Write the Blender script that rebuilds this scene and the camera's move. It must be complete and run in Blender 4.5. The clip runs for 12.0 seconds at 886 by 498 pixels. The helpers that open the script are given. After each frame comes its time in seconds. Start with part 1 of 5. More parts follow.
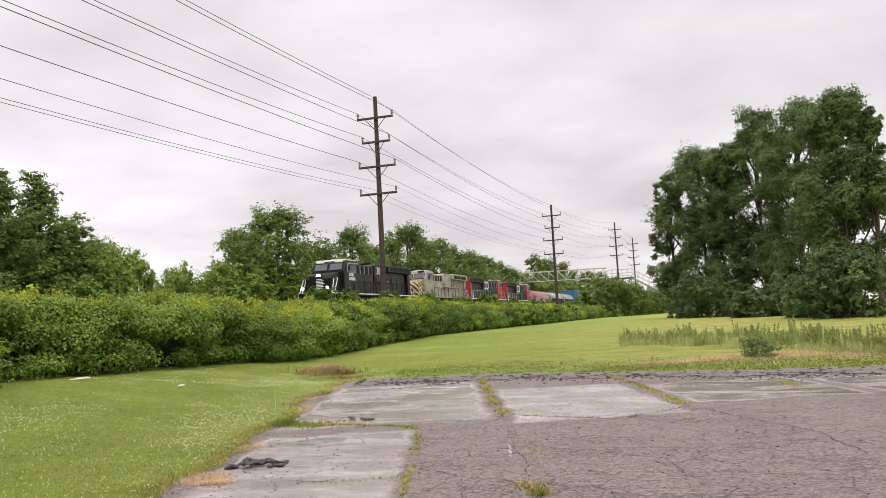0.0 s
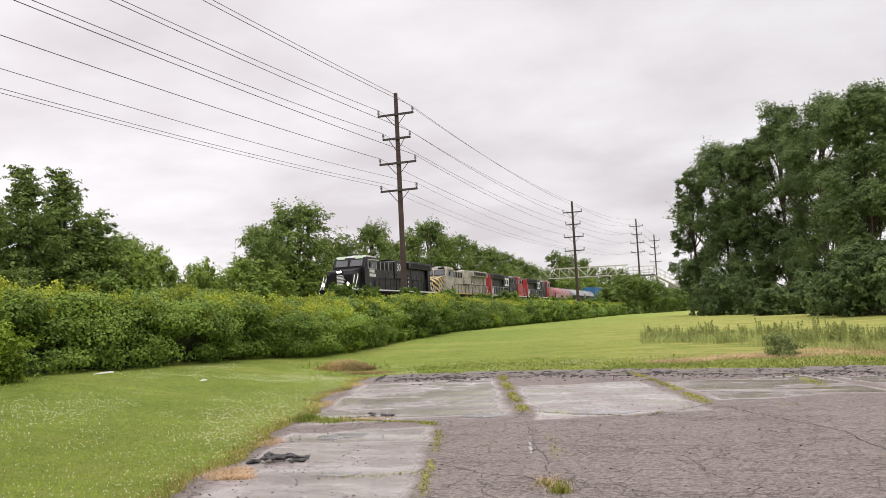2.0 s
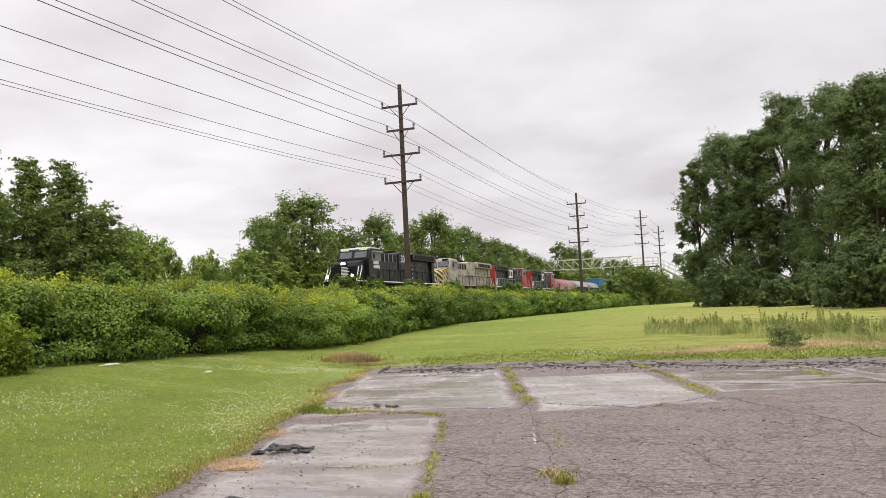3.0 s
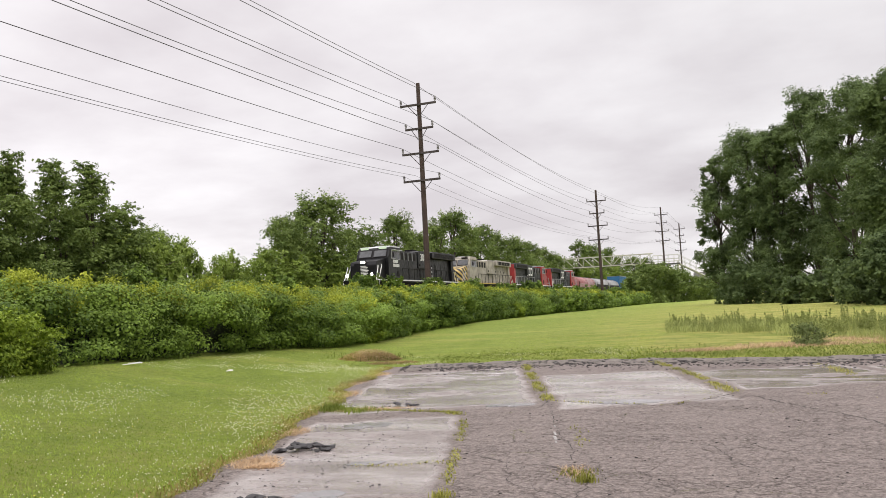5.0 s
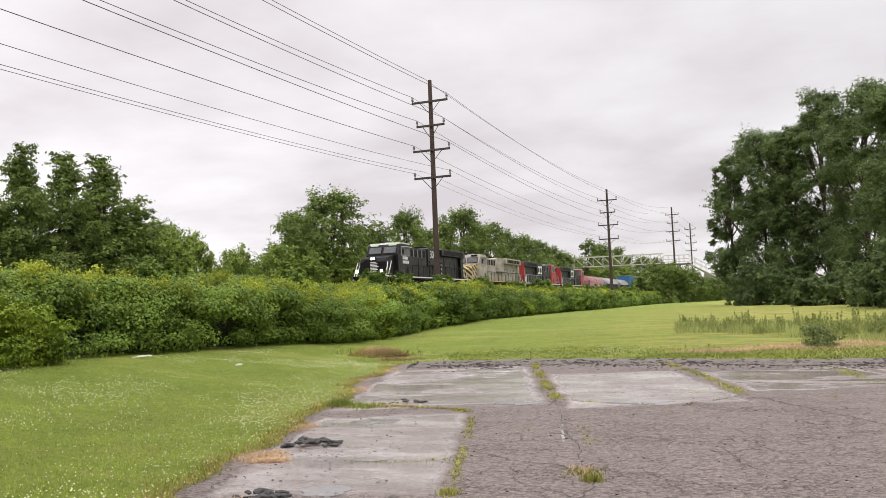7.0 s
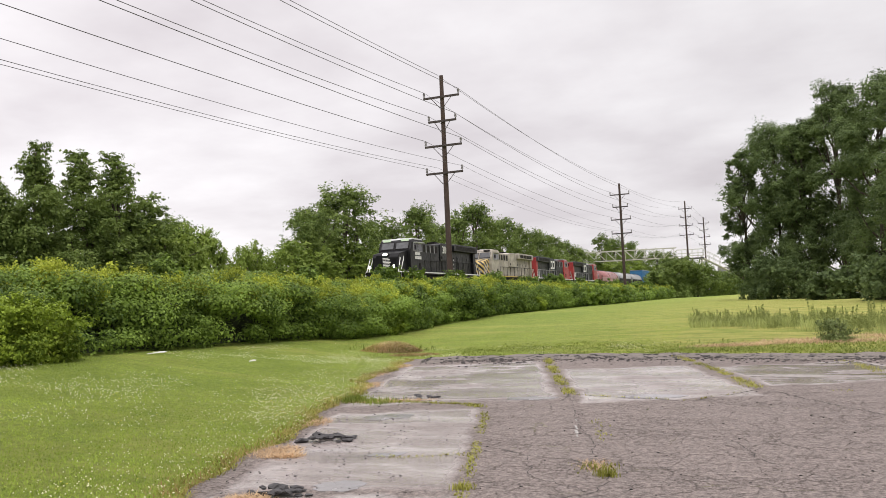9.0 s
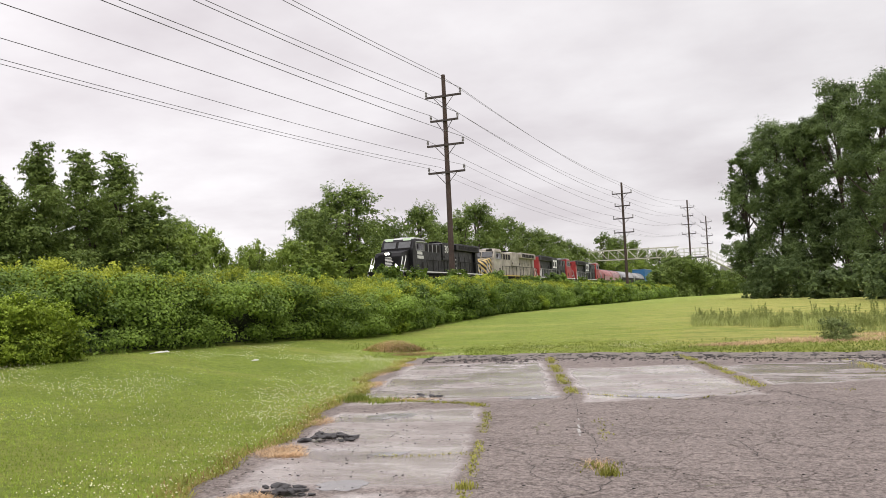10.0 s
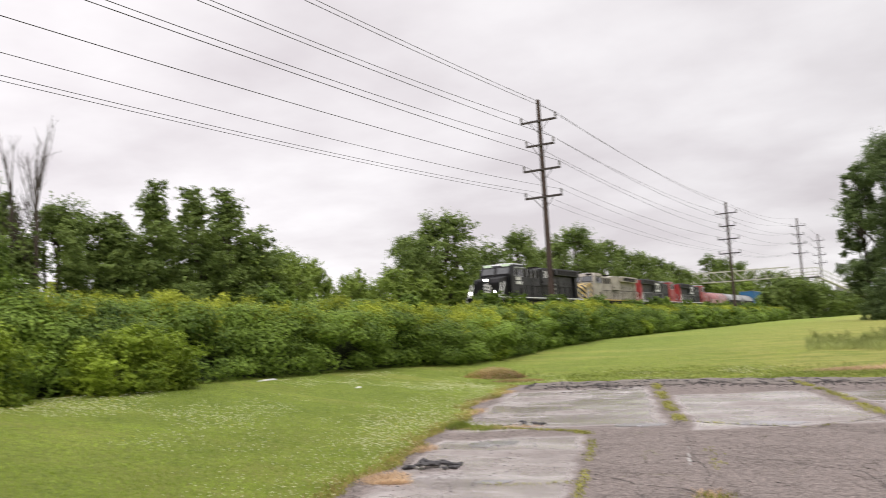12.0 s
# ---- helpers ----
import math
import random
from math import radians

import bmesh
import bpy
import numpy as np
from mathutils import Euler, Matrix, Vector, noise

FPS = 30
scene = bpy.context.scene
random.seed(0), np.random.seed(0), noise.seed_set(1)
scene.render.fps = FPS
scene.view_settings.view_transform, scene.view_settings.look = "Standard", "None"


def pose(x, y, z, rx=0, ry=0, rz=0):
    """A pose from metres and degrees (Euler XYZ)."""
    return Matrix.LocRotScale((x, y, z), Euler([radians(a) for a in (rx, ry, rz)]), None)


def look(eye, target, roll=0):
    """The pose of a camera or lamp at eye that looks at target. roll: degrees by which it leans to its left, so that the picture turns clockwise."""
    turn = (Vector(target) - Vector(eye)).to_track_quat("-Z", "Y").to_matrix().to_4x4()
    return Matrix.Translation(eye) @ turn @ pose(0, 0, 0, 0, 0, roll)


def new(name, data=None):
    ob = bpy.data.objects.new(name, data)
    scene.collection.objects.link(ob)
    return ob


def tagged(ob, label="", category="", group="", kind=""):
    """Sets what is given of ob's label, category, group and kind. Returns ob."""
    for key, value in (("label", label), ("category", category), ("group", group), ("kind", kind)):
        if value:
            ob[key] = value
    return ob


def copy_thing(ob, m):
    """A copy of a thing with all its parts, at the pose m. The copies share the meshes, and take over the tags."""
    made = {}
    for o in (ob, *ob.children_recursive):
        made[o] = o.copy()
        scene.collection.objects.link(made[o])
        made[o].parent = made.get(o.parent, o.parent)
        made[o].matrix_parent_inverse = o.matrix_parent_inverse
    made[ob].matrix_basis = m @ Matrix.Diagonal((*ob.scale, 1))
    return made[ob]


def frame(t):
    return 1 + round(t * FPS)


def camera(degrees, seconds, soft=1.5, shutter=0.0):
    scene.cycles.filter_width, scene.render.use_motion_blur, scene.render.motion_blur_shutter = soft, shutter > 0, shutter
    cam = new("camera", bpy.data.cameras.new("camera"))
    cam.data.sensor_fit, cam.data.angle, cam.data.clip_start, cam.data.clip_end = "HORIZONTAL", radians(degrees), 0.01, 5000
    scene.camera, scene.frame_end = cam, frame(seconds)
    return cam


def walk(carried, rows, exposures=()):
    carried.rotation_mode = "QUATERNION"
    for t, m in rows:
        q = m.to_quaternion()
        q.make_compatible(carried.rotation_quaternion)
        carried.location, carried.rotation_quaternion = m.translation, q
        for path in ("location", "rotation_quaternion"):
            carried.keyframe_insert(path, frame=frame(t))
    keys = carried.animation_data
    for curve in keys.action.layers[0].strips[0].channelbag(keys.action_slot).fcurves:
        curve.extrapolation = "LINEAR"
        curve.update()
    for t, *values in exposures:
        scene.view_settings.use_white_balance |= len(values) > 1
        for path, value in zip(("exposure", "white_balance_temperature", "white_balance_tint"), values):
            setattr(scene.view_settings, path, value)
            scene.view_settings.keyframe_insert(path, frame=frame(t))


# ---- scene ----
# ---------- camera: a person stands in the lot and turns ----------
cam = camera(56.64, 12.0, soft=0.5, shutter=0.4)
EYE, TILT, LEAN, TURN = 1.6, 1.85, 0.0, 17.05
ROWS = [
    (0.0, -0.000, 0.00, 3.19, 3.11),
    (0.5, -0.000, 0.13, 3.38, 3.07),
    (1.0, -0.001, 0.51, 3.57, 3.05),
    (1.5, -0.002, 1.00, 3.40, 2.94),
    (2.0, -0.003, 1.41, 3.02, 2.94),
    (2.5, -0.003, 1.62, 2.64, 2.97),
    (3.0, -0.004, 1.69, 2.45, 2.98),
    (5.0, -0.006, 3.05, 2.41, 3.24),
    (5.5, -0.007, 3.27, 2.50, 3.06),
    (6.0, -0.007, 3.44, 2.53, 2.80),
    (6.5, -0.007, 3.58, 2.41, 2.54),
    (7.0, -0.008, 3.70, 2.25, 2.48),
    (9.0, -0.010, 4.57, 1.97, 2.75),
    (9.5, -0.010, 4.71, 1.86, 2.80),
    (10.0, -0.010, 4.73, 1.93, 2.84),
    (10.5, -0.010, 4.68, 2.23, 2.86),
    (11.0, -0.010, 4.78, 2.58, 3.03),
    (11.2, -0.010, 5.02, 2.64, 3.18),
    (11.4, -0.012, 5.64, 2.85, 3.33),
    (11.5, -0.013, 6.14, 3.03, 3.40),
    (11.6, -0.014, 6.89, 3.14, 3.46),
    (11.7, -0.016, 7.59, 3.29, 3.53),
    (11.8, -0.018, 8.59, 3.50, 3.59),
    (11.9, -0.021, 10.07, 3.82, 3.66),
    (12.0, -0.024, 11.62, 4.15, 3.72),
]
EXPOSURE = 0.0
walk(cam, [(t, pose(0, 0, EYE, TILT, LEAN, TURN) @ pose(x, 0, 0, 90 + pitch, roll, yaw)) for t, x, yaw, pitch, roll in ROWS],
     [(0.0, EXPOSURE), (12.0, EXPOSURE)])

# ---------- sky and light: a bright overcast evening ----------
world = bpy.data.worlds.new("sky")
scene.world = world
world.use_nodes = True
wn, wl = world.node_tree.nodes, world.node_tree.links
wn.clear()


def wnode(kind, **props):
    n = wn.new(kind)
    for k, val in props.items():
        setattr(n, k, val)
    return n


def wmath(op, a, b=None, c=None):
    n = wn.new("ShaderNodeMath")
    n.operation = op
    for i, q in enumerate((a, b, c)):
        if q is None:
            continue
        if isinstance(q, (int, float)):
            n.inputs[i].default_value = q
        else:
            wl.new(q, n.inputs[i])
    return n.outputs[0]


coord = wnode("ShaderNodeTexCoord").outputs["Generated"]
sep = wnode("ShaderNodeSeparateXYZ")
wl.new(coord, sep.inputs[0])
up = wmath("MAXIMUM", sep.outputs[2], 0.0)
flat = wmath("ADD", up, 0.16)
comb = wnode("ShaderNodeCombineXYZ")
wl.new(wmath("DIVIDE", sep.outputs[0], flat), comb.inputs[0])
wl.new(wmath("DIVIDE", sep.outputs[1], flat), comb.inputs[1])
clouds = []
for scale, detail, rough, at in ((0.60, 3.0, 0.5, (5.3, 2.4, 0.0)), (1.7, 5.0, 0.55, (0.0, 1.7, 0.0))):
    mp = wnode("ShaderNodeMapping")
    mp.inputs["Location"].default_value = at
    wl.new(comb.outputs[0], mp.inputs[0])
    nz = wnode("ShaderNodeTexNoise")
    nz.inputs["Scale"].default_value, nz.inputs["Detail"].default_value, nz.inputs["Roughness"].default_value = scale, detail, rough
    wl.new(mp.outputs[0], nz.inputs["Vector"])
    clouds.append(nz.outputs["Fac"])
cover = wmath("MULTIPLY_ADD", clouds[0], 0.62, wmath("MULTIPLY", clouds[1], 0.38))
ramp = wnode("ShaderNodeValToRGB")
ramp.color_ramp.elements[0].position, ramp.color_ramp.elements[0].color = 0.37, (0.69, 0.64, 0.665, 1)
ramp.color_ramp.elements[1].position, ramp.color_ramp.elements[1].color = 0.62, (0.99, 0.96, 0.975, 1)
wl.new(cover, ramp.inputs[0])
# an overcast dome is about three times as bright overhead as at the horizon
lift = wnode("ShaderNodeMapRange")
lift.inputs["From Min"].default_value, lift.inputs["From Max"].default_value = 0.40, 0.95
lift.inputs["To Min"].default_value, lift.inputs["To Max"].default_value = 1.0, 3.0
wl.new(up, lift.inputs["Value"])
west = wnode("ShaderNodeMapRange")
west.inputs["From Min"].default_value, west.inputs["From Max"].default_value = -0.05, 0.80
west.inputs["To Min"].default_value, west.inputs["To Max"].default_value = 0.97, 1.22
wl.new(wmath("MULTIPLY", sep.outputs[0], -1.0), west.inputs["Value"])
dome = wnode("ShaderNodeVectorMath", operation="SCALE")
wl.new(ramp.outputs[0], dome.inputs[0])
wl.new(wmath("MULTIPLY", lift.outputs[0], west.outputs[0]), dome.inputs["Scale"])
sky = wnode("ShaderNodeTexSky", sky_type="NISHITA", sun_disc=False, sun_elevation=radians(50), sun_rotation=radians(150))
clear = wnode("ShaderNodeVectorMath", operation="SCALE")
wl.new(sky.outputs[0], clear.inputs[0])
clear.inputs["Scale"].default_value = 0.10
blend = wnode("ShaderNodeMix", data_type="RGBA")
blend.inputs["Factor"].default_value = 0.95
wl.new(clear.outputs[0], blend.inputs["A"])
wl.new(dome.outputs[0], blend.inputs["B"])
bg = wnode("ShaderNodeBackground")
wl.new(blend.outputs["Result"], bg.inputs[0])
bg.inputs[1].default_value = 1.0
wl.new(bg.outputs[0], wnode("ShaderNodeOutputWorld").inputs[0])

sun_data = bpy.data.lights.new("sun", "SUN")
sun_data.energy, sun_data.angle, sun_data.color = 1.2, radians(25), (1.0, 0.96, 0.90)
sun = new("sun", sun_data)
SUN_AT = Vector((math.sin(radians(150)) * math.cos(radians(50)), math.cos(radians(150)) * math.cos(radians(50)), math.sin(radians(50))))
sun.matrix_world = look(SUN_AT * 60, (0, 0, 0))


# The lot's own axes (u right, v ahead) stand 17 degrees off the railway's (x, y).
CO, SI = math.cos(radians(TURN)), math.sin(radians(TURN))

# ---------- materials ----------
class Nodes:
    """A material under construction."""

    def __init__(self, name):
        self.mat = bpy.data.materials.new(name)
        self.mat.use_nodes = True
        self.n, self.l = self.mat.node_tree.nodes, self.mat.node_tree.links
        self.bsdf = self.n["Principled BSDF"]
        self.co = self.n.new("ShaderNodeTexCoord").outputs["Object"]
        self.geo = self.n.new("ShaderNodeNewGeometry")

    def noise(self, scale, detail=4.0, rough=0.55, where=None):
        t = self.n.new("ShaderNodeTexNoise")
        t.inputs["Scale"].default_value, t.inputs["Detail"].default_value, t.inputs["Roughness"].default_value = scale, detail, rough
        self.l.new(where or self.co, t.inputs["Vector"])
        return t.outputs["Fac"]

    def stretch(self, sx, sy, sz):
        m = self.n.new("ShaderNodeMapping")
        m.inputs["Scale"].default_value = (sx, sy, sz)
        self.l.new(self.co, m.inputs[0])
        return m.outputs[0]

    def ramp(self, fac, *stops):
        r = self.n.new("ShaderNodeValToRGB")
        el = r.color_ramp.elements
        while len(el) < len(stops):
            el.new(0.5)
        for e, (p, c) in zip(el, stops):
            e.position = p
            e.color = (*c, 1) if isinstance(c, tuple) else (c, c, c, 1)
        self.l.new(fac, r.inputs[0])
        return r.outputs[0]

    def mix(self, fac, a, b, mode="MIX"):
        m = self.n.new("ShaderNodeMix")
        m.data_type, m.blend_type = "RGBA", mode
        for key, q in (("Factor", fac), ("A", a), ("B", b)):
            if isinstance(q, (int, float)):
                m.inputs[key].default_value = q if key == "Factor" else (q, q, q, 1)
            elif isinstance(q, tuple):
                m.inputs[key].default_value = (*q, 1)
            else:
                self.l.new(q, m.inputs[key])
        return m.outputs["Result"]

    def math(self, op, a, b=None):
        m = self.n.new("ShaderNodeMath")
        m.operation = op
        for i, q in enumerate((a, b)):
            if q is None:
                continue
            if isinstance(q, (int, float)):
                m.inputs[i].default_value = q
            else:
                self.l.new(q, m.inputs[i])
        return m.outputs[0]

    def voronoi(self, scale, feature="DISTANCE_TO_EDGE", where=None):
        t = self.n.new("ShaderNodeTexVoronoi")
        t.feature = feature
        t.inputs["Scale"].default_value = scale
        self.l.new(where or self.co, t.inputs["Vector"])
        return t.outputs["Distance"]

    def set(self, color=None, rough=None, metal=None, bump=None, strength=0.3, distance=0.02, spec=None):
        for key, q in (("Base Color", color), ("Roughness", rough), ("Metallic", metal), ("Specular IOR Level", spec)):
            if q is None:
                continue
            if isinstance(q, tuple):
                self.bsdf.inputs[key].default_value = (*q, 1)
            elif isinstance(q, (int, float)):
                self.bsdf.inputs[key].default_value = q
            else:
                self.l.new(q, self.bsdf.inputs[key])
        if bump is not None:
            b = self.n.new("ShaderNodeBump")
            b.inputs["Strength"].default_value, b.inputs["Distance"].default_value = strength, distance
            self.l.new(bump, b.inputs["Height"])
            self.l.new(b.outputs[0], self.bsdf.inputs["Normal"])
        return self.mat


def paint(name, color, rough=0.45, wear=0.35, scale=2.0, metal=0.0):
    """Weathered paint or plain stuff: fine grain, large stains."""
    k = Nodes(name)
    dark, light = tuple(c * (1 - wear) for c in color), tuple(min(1, c * (1 + wear * 0.6) + 0.004) for c in color)
    big = k.ramp(k.noise(scale, 4), (0.3, dark), (0.7, light))
    col = k.mix(0.25, big, k.ramp(k.noise(scale * 14, 3), (0.3, dark), (0.75, light)))
    return k.set(col, k.ramp(k.noise(scale * 3, 3), (0.3, max(0.0, rough - 0.1)), (0.7, min(1.0, rough + 0.15))), metal, k.noise(scale * 25, 2), 0.12, 0.01)


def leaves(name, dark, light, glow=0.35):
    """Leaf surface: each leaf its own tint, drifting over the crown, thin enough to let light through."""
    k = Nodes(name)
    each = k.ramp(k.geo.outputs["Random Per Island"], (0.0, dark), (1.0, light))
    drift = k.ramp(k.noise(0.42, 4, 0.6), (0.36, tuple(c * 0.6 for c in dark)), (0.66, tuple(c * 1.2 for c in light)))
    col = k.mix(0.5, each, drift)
    k.set(col, 0.6, spec=0.16)
    t = k.n.new("ShaderNodeBsdfTranslucent")
    k.l.new(col, t.inputs[0])
    m = k.n.new("ShaderNodeMixShader")
    m.inputs[0].default_value = glow
    k.l.new(k.bsdf.outputs[0], m.inputs[1])
    k.l.new(t.outputs[0], m.inputs[2])
    k.l.new(m.outputs[0], k.n["Material Output"].inputs[0])
    return k.mat


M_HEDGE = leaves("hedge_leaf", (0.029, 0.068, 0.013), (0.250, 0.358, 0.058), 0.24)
# yellow-green of young growth, lightened further to paint the hedge's lit top
M_SHOOT_LIT = leaves("young_toplit_leaf", (0.155, 0.215, 0.020), (0.50, 0.54, 0.075), 0.26)
M_FRONT = leaves("bush_leaf", (0.060, 0.120, 0.012), (0.36, 0.46, 0.052), 0.24)
M_TREE = leaves("tree_leaf", (0.076, 0.126, 0.032), (0.230, 0.300, 0.078))
M_TREE_BIG = leaves("dark_tree_leaf", (0.074, 0.116, 0.045), (0.202, 0.268, 0.100), 0.42)
M_SHRUB = leaves("light_leaf", (0.115, 0.185, 0.032), (0.325, 0.415, 0.088))
M_GRASS = leaves("grass_blade", (0.170, 0.265, 0.028), (0.41, 0.510, 0.085))
M_JOINT = leaves("joint_weed_leaf", (0.17, 0.19, 0.03), (0.42, 0.40, 0.10))
M_VERGE = leaves("verge_blade", (0.085, 0.125, 0.020), (0.24, 0.29, 0.05))
M_WEED = leaves("weed_leaf", (0.22, 0.265, 0.075), (0.45, 0.49, 0.18), 0.42)
M_BUSH = leaves("grey_green_leaf", (0.11, 0.155, 0.05), (0.29, 0.34, 0.13))
M_STRAW = leaves("dry_straw", (0.42, 0.28, 0.16), (0.70, 0.52, 0.33))
M_DRY = leaves("dying_grass", (0.24, 0.165, 0.065), (0.48, 0.36, 0.14))
# near-black green that stands in for shade inside the hedge
M_HEDGE_SHADE = paint("hedge_inner_shade", (0.022, 0.030, 0.010), 0.9, 0.5, 3.0)
M_BARK = paint("bark", (0.075, 0.058, 0.045), 0.9, 0.5, 4.0)
M_POLE = paint("creosoted_pole", (0.058, 0.037, 0.031), 0.85, 0.45, 1.5)
M_ARM = paint("weathered_crossarm", (0.055, 0.043, 0.042), 0.85, 0.4, 4.0)
M_INSUL = paint("insulator_glaze", (0.17, 0.16, 0.16), 0.3, 0.2, 6.0)
M_WIRE = paint("wire", (0.055, 0.055, 0.062), 0.6, 0.2, 1.0)
M_CLOVER = paint("clover_white", (0.74, 0.74, 0.46), 0.8, 0.15, 20.0)
M_PETAL = paint("dandelion_yellow", (0.62, 0.55, 0.08), 0.8, 0.2, 20.0)


def lawn_material():
    k = Nodes("lawn")
    big = k.ramp(k.noise(0.10, 4), (0.34, (0.155, 0.226, 0.034)), (0.66, (0.258, 0.318, 0.060)))
    mid = k.ramp(k.noise(1.3, 7, 0.7), (0.32, (0.092, 0.160, 0.020)), (0.66, (0.310, 0.385, 0.062)))
    fine = k.ramp(k.noise(9.0, 8, 0.85), (0.38, (0.060, 0.105, 0.010)), (0.62, (0.380, 0.450, 0.090)))
    col = k.mix(0.5, k.mix(0.5, big, mid), fine)
    hay = k.ramp(k.noise(0.20, 7, 0.75, k.stretch(0.5, 1.8, 1)), (0.50, 0.0), (0.68, 0.65))
    sp = k.n.new("ShaderNodeSeparateXYZ")
    k.l.new(k.co, sp.inputs[0])
    open_field = k.ramp(k.math("MULTIPLY", k.math("ADD", sp.outputs[0], 14.0), 0.05), (0.15, 0.0), (0.70, 0.72))
    mown = k.ramp(k.noise(1.3, 7, 0.75, k.stretch(0.4, 1.3, 1)), (0.42, 0.10), (0.58, 1.0))
    col = k.mix(k.math("MAXIMUM", k.math("MULTIPLY", hay, 0.6), k.math("MULTIPLY", open_field, mown)), col, (0.51, 0.435, 0.142))
    return k.set(col, 0.9, 0.0, k.noise(9.0, 8, 0.85), 1.0, 0.12, 0.2)


def asphalt_material():
    k = Nodes("cracked_asphalt")
    base = k.ramp(k.noise(0.45, 5, 0.6), (0.3, (0.100, 0.077, 0.068)), (0.7, (0.200, 0.160, 0.142)))
    grit = k.mix(0.4, k.ramp(k.noise(20.0, 2, 0.5), (0.40, (0.046, 0.037, 0.033)), (0.60, (0.345, 0.290, 0.262))), k.ramp(k.noise(48.0, 2, 0.5), (0.42, (0.024, 0.019, 0.017)), (0.58, (0.42, 0.350, 0.316))))
    fleck = k.ramp(k.noise(8.0, 7, 0.85, k.stretch(0.7, 1.5, 1)), (0.40, (0.058, 0.048, 0.044)), (0.58, (0.275, 0.238, 0.220)))
    col = k.mix(0.5, k.mix(0.6, base, fleck), grit)
    # where rain stands in a thin film: the sunken slabs, in the lot's own axes
    sp = k.n.new("ShaderNodeSeparateXYZ")
    k.l.new(k.co, sp.inputs[0])
    ragged = k.math("MULTIPLY", k.math("SUBTRACT", k.noise(0.9, 5, 0.65), 0.5), 1.3)
    u = k.math("ADD", k.math("ADD", k.math("MULTIPLY", sp.outputs[0], CO), k.math("MULTIPLY", sp.outputs[1], SI)), k.math("MULTIPLY", ragged, 0.35))
    v = k.math("ADD", k.math("ADD", k.math("MULTIPLY", sp.outputs[0], -SI), k.math("MULTIPLY", sp.outputs[1], CO)), ragged)
    wet = None
    for u0, v0, ru, rv in ((-1.05, 17.6, 1.8, 4.3), (2.42, 15.8, 1.42, 3.05), (-1.65, 9.9, 1.12, 2.75), (5.75, 16.1, 1.6, 2.0), (9.2, 15.3, 1.7, 2.1), (-1.6, 5.6, 1.2, 1.5), (8.6, 11.4, 1.5, 1.0)):
        du = k.math("DIVIDE", k.math("ABSOLUTE", k.math("SUBTRACT", u, u0)), ru)
        dv = k.math("DIVIDE", k.math("ABSOLUTE", k.math("SUBTRACT", v, v0)), rv)
        one = k.ramp(k.math("MAXIMUM", du, dv), (0.86, 1.0), (1.0, 0.0))
        wet = one if wet is None else k.math("MAXIMUM", wet, one)
    wet = k.math("MULTIPLY", wet, k.ramp(k.noise(0.55, 4, 0.6, k.stretch(0.6, 1.3, 1)), (0.38, 0.40), (0.50, 1.0)))
    # pale streaks paint the film's sky reflection into the base colour
    col = k.mix(k.math("MULTIPLY", wet, 0.72), col, k.mix(0.2, k.ramp(k.noise(0.8, 6, 0.68, k.stretch(0.7, 1.3, 1)), (0.34, (0.190, 0.154, 0.142)), (0.50, (0.350, 0.305, 0.288)), (0.63, (0.63, 0.59, 0.575))), fleck))
    # warped crack nets at three sizes
    warp = k.n.new("ShaderNodeVectorMath")
    warp.operation = "MULTIPLY_ADD"
    wnz = k.n.new("ShaderNodeTexNoise")
    wnz.inputs["Scale"].default_value, wnz.inputs["Detail"].default_value, wnz.inputs["Roughness"].default_value = 2.6, 8, 0.75
    k.l.new(k.co, wnz.inputs["Vector"])
    k.l.new(wnz.outputs["Color"], warp.inputs[0])
    warp.inputs[1].default_value = (0.42, 0.42, 0)
    k.l.new(k.co, warp.inputs[2])
    w = warp.outputs[0]
    wide = k.ramp(k.voronoi(1.15, where=w), (0.001, 1.0), (0.0062, 0.0))
    net = k.ramp(k.voronoi(3.3, where=w), (0.0, 1.0), (0.011, 0.0))
    tiny = k.ramp(k.voronoi(7.5, where=w), (0.0, 1.0), (0.06, 0.0))
    some = k.ramp(k.noise(0.5, 4), (0.40, 0.25), (0.58, 0.85))
    more = k.ramp(k.noise(0.9, 4, 0.6, k.stretch(1, 1.4, 1)), (0.46, 0.0), (0.60, 0.45))
    crack = k.math("MAXIMUM", k.math("MULTIPLY", wide, k.ramp(k.noise(0.7, 3), (0.42, 0.0), (0.62, 0.6))), k.math("MAXIMUM", k.math("MULTIPLY", net, some), k.math("MULTIPLY", tiny, more)))
    dry = k.math("SUBTRACT", 1.0, k.math("MULTIPLY", wet, 0.8))
    crack = k.math("MULTIPLY", crack, dry)
    col = k.mix(k.math("MULTIPLY", crack, 0.44), col, (0.014, 0.012, 0.011))
    moss = k.math("MULTIPLY", wide, k.ramp(k.noise(1.3, 3), (0.56, 0.0), (0.66, 0.7)))
    col = k.mix(k.math("MULTIPLY", moss, dry), col, (0.15, 0.17, 0.04))
    sheen = k.ramp(k.noise(0.9, 4, 0.6, k.stretch(0.5, 1.6, 1)), (0.40, 0.17), (0.60, 0.03))
    rough = k.mix(wet, k.mix(crack, k.ramp(k.noise(6.0, 3), (0.3, 0.62), (0.7, 0.85)), 1.0), sheen)
    height = k.math("MULTIPLY", k.math("SUBTRACT", k.math("MULTIPLY", k.noise(26.0, 5, 0.9), 0.8), crack), dry)
    return k.set(col, rough, 0.0, height, 0.9, 0.016, k.math("ADD", 0.22, k.math("MULTIPLY", wet, 0.75)))


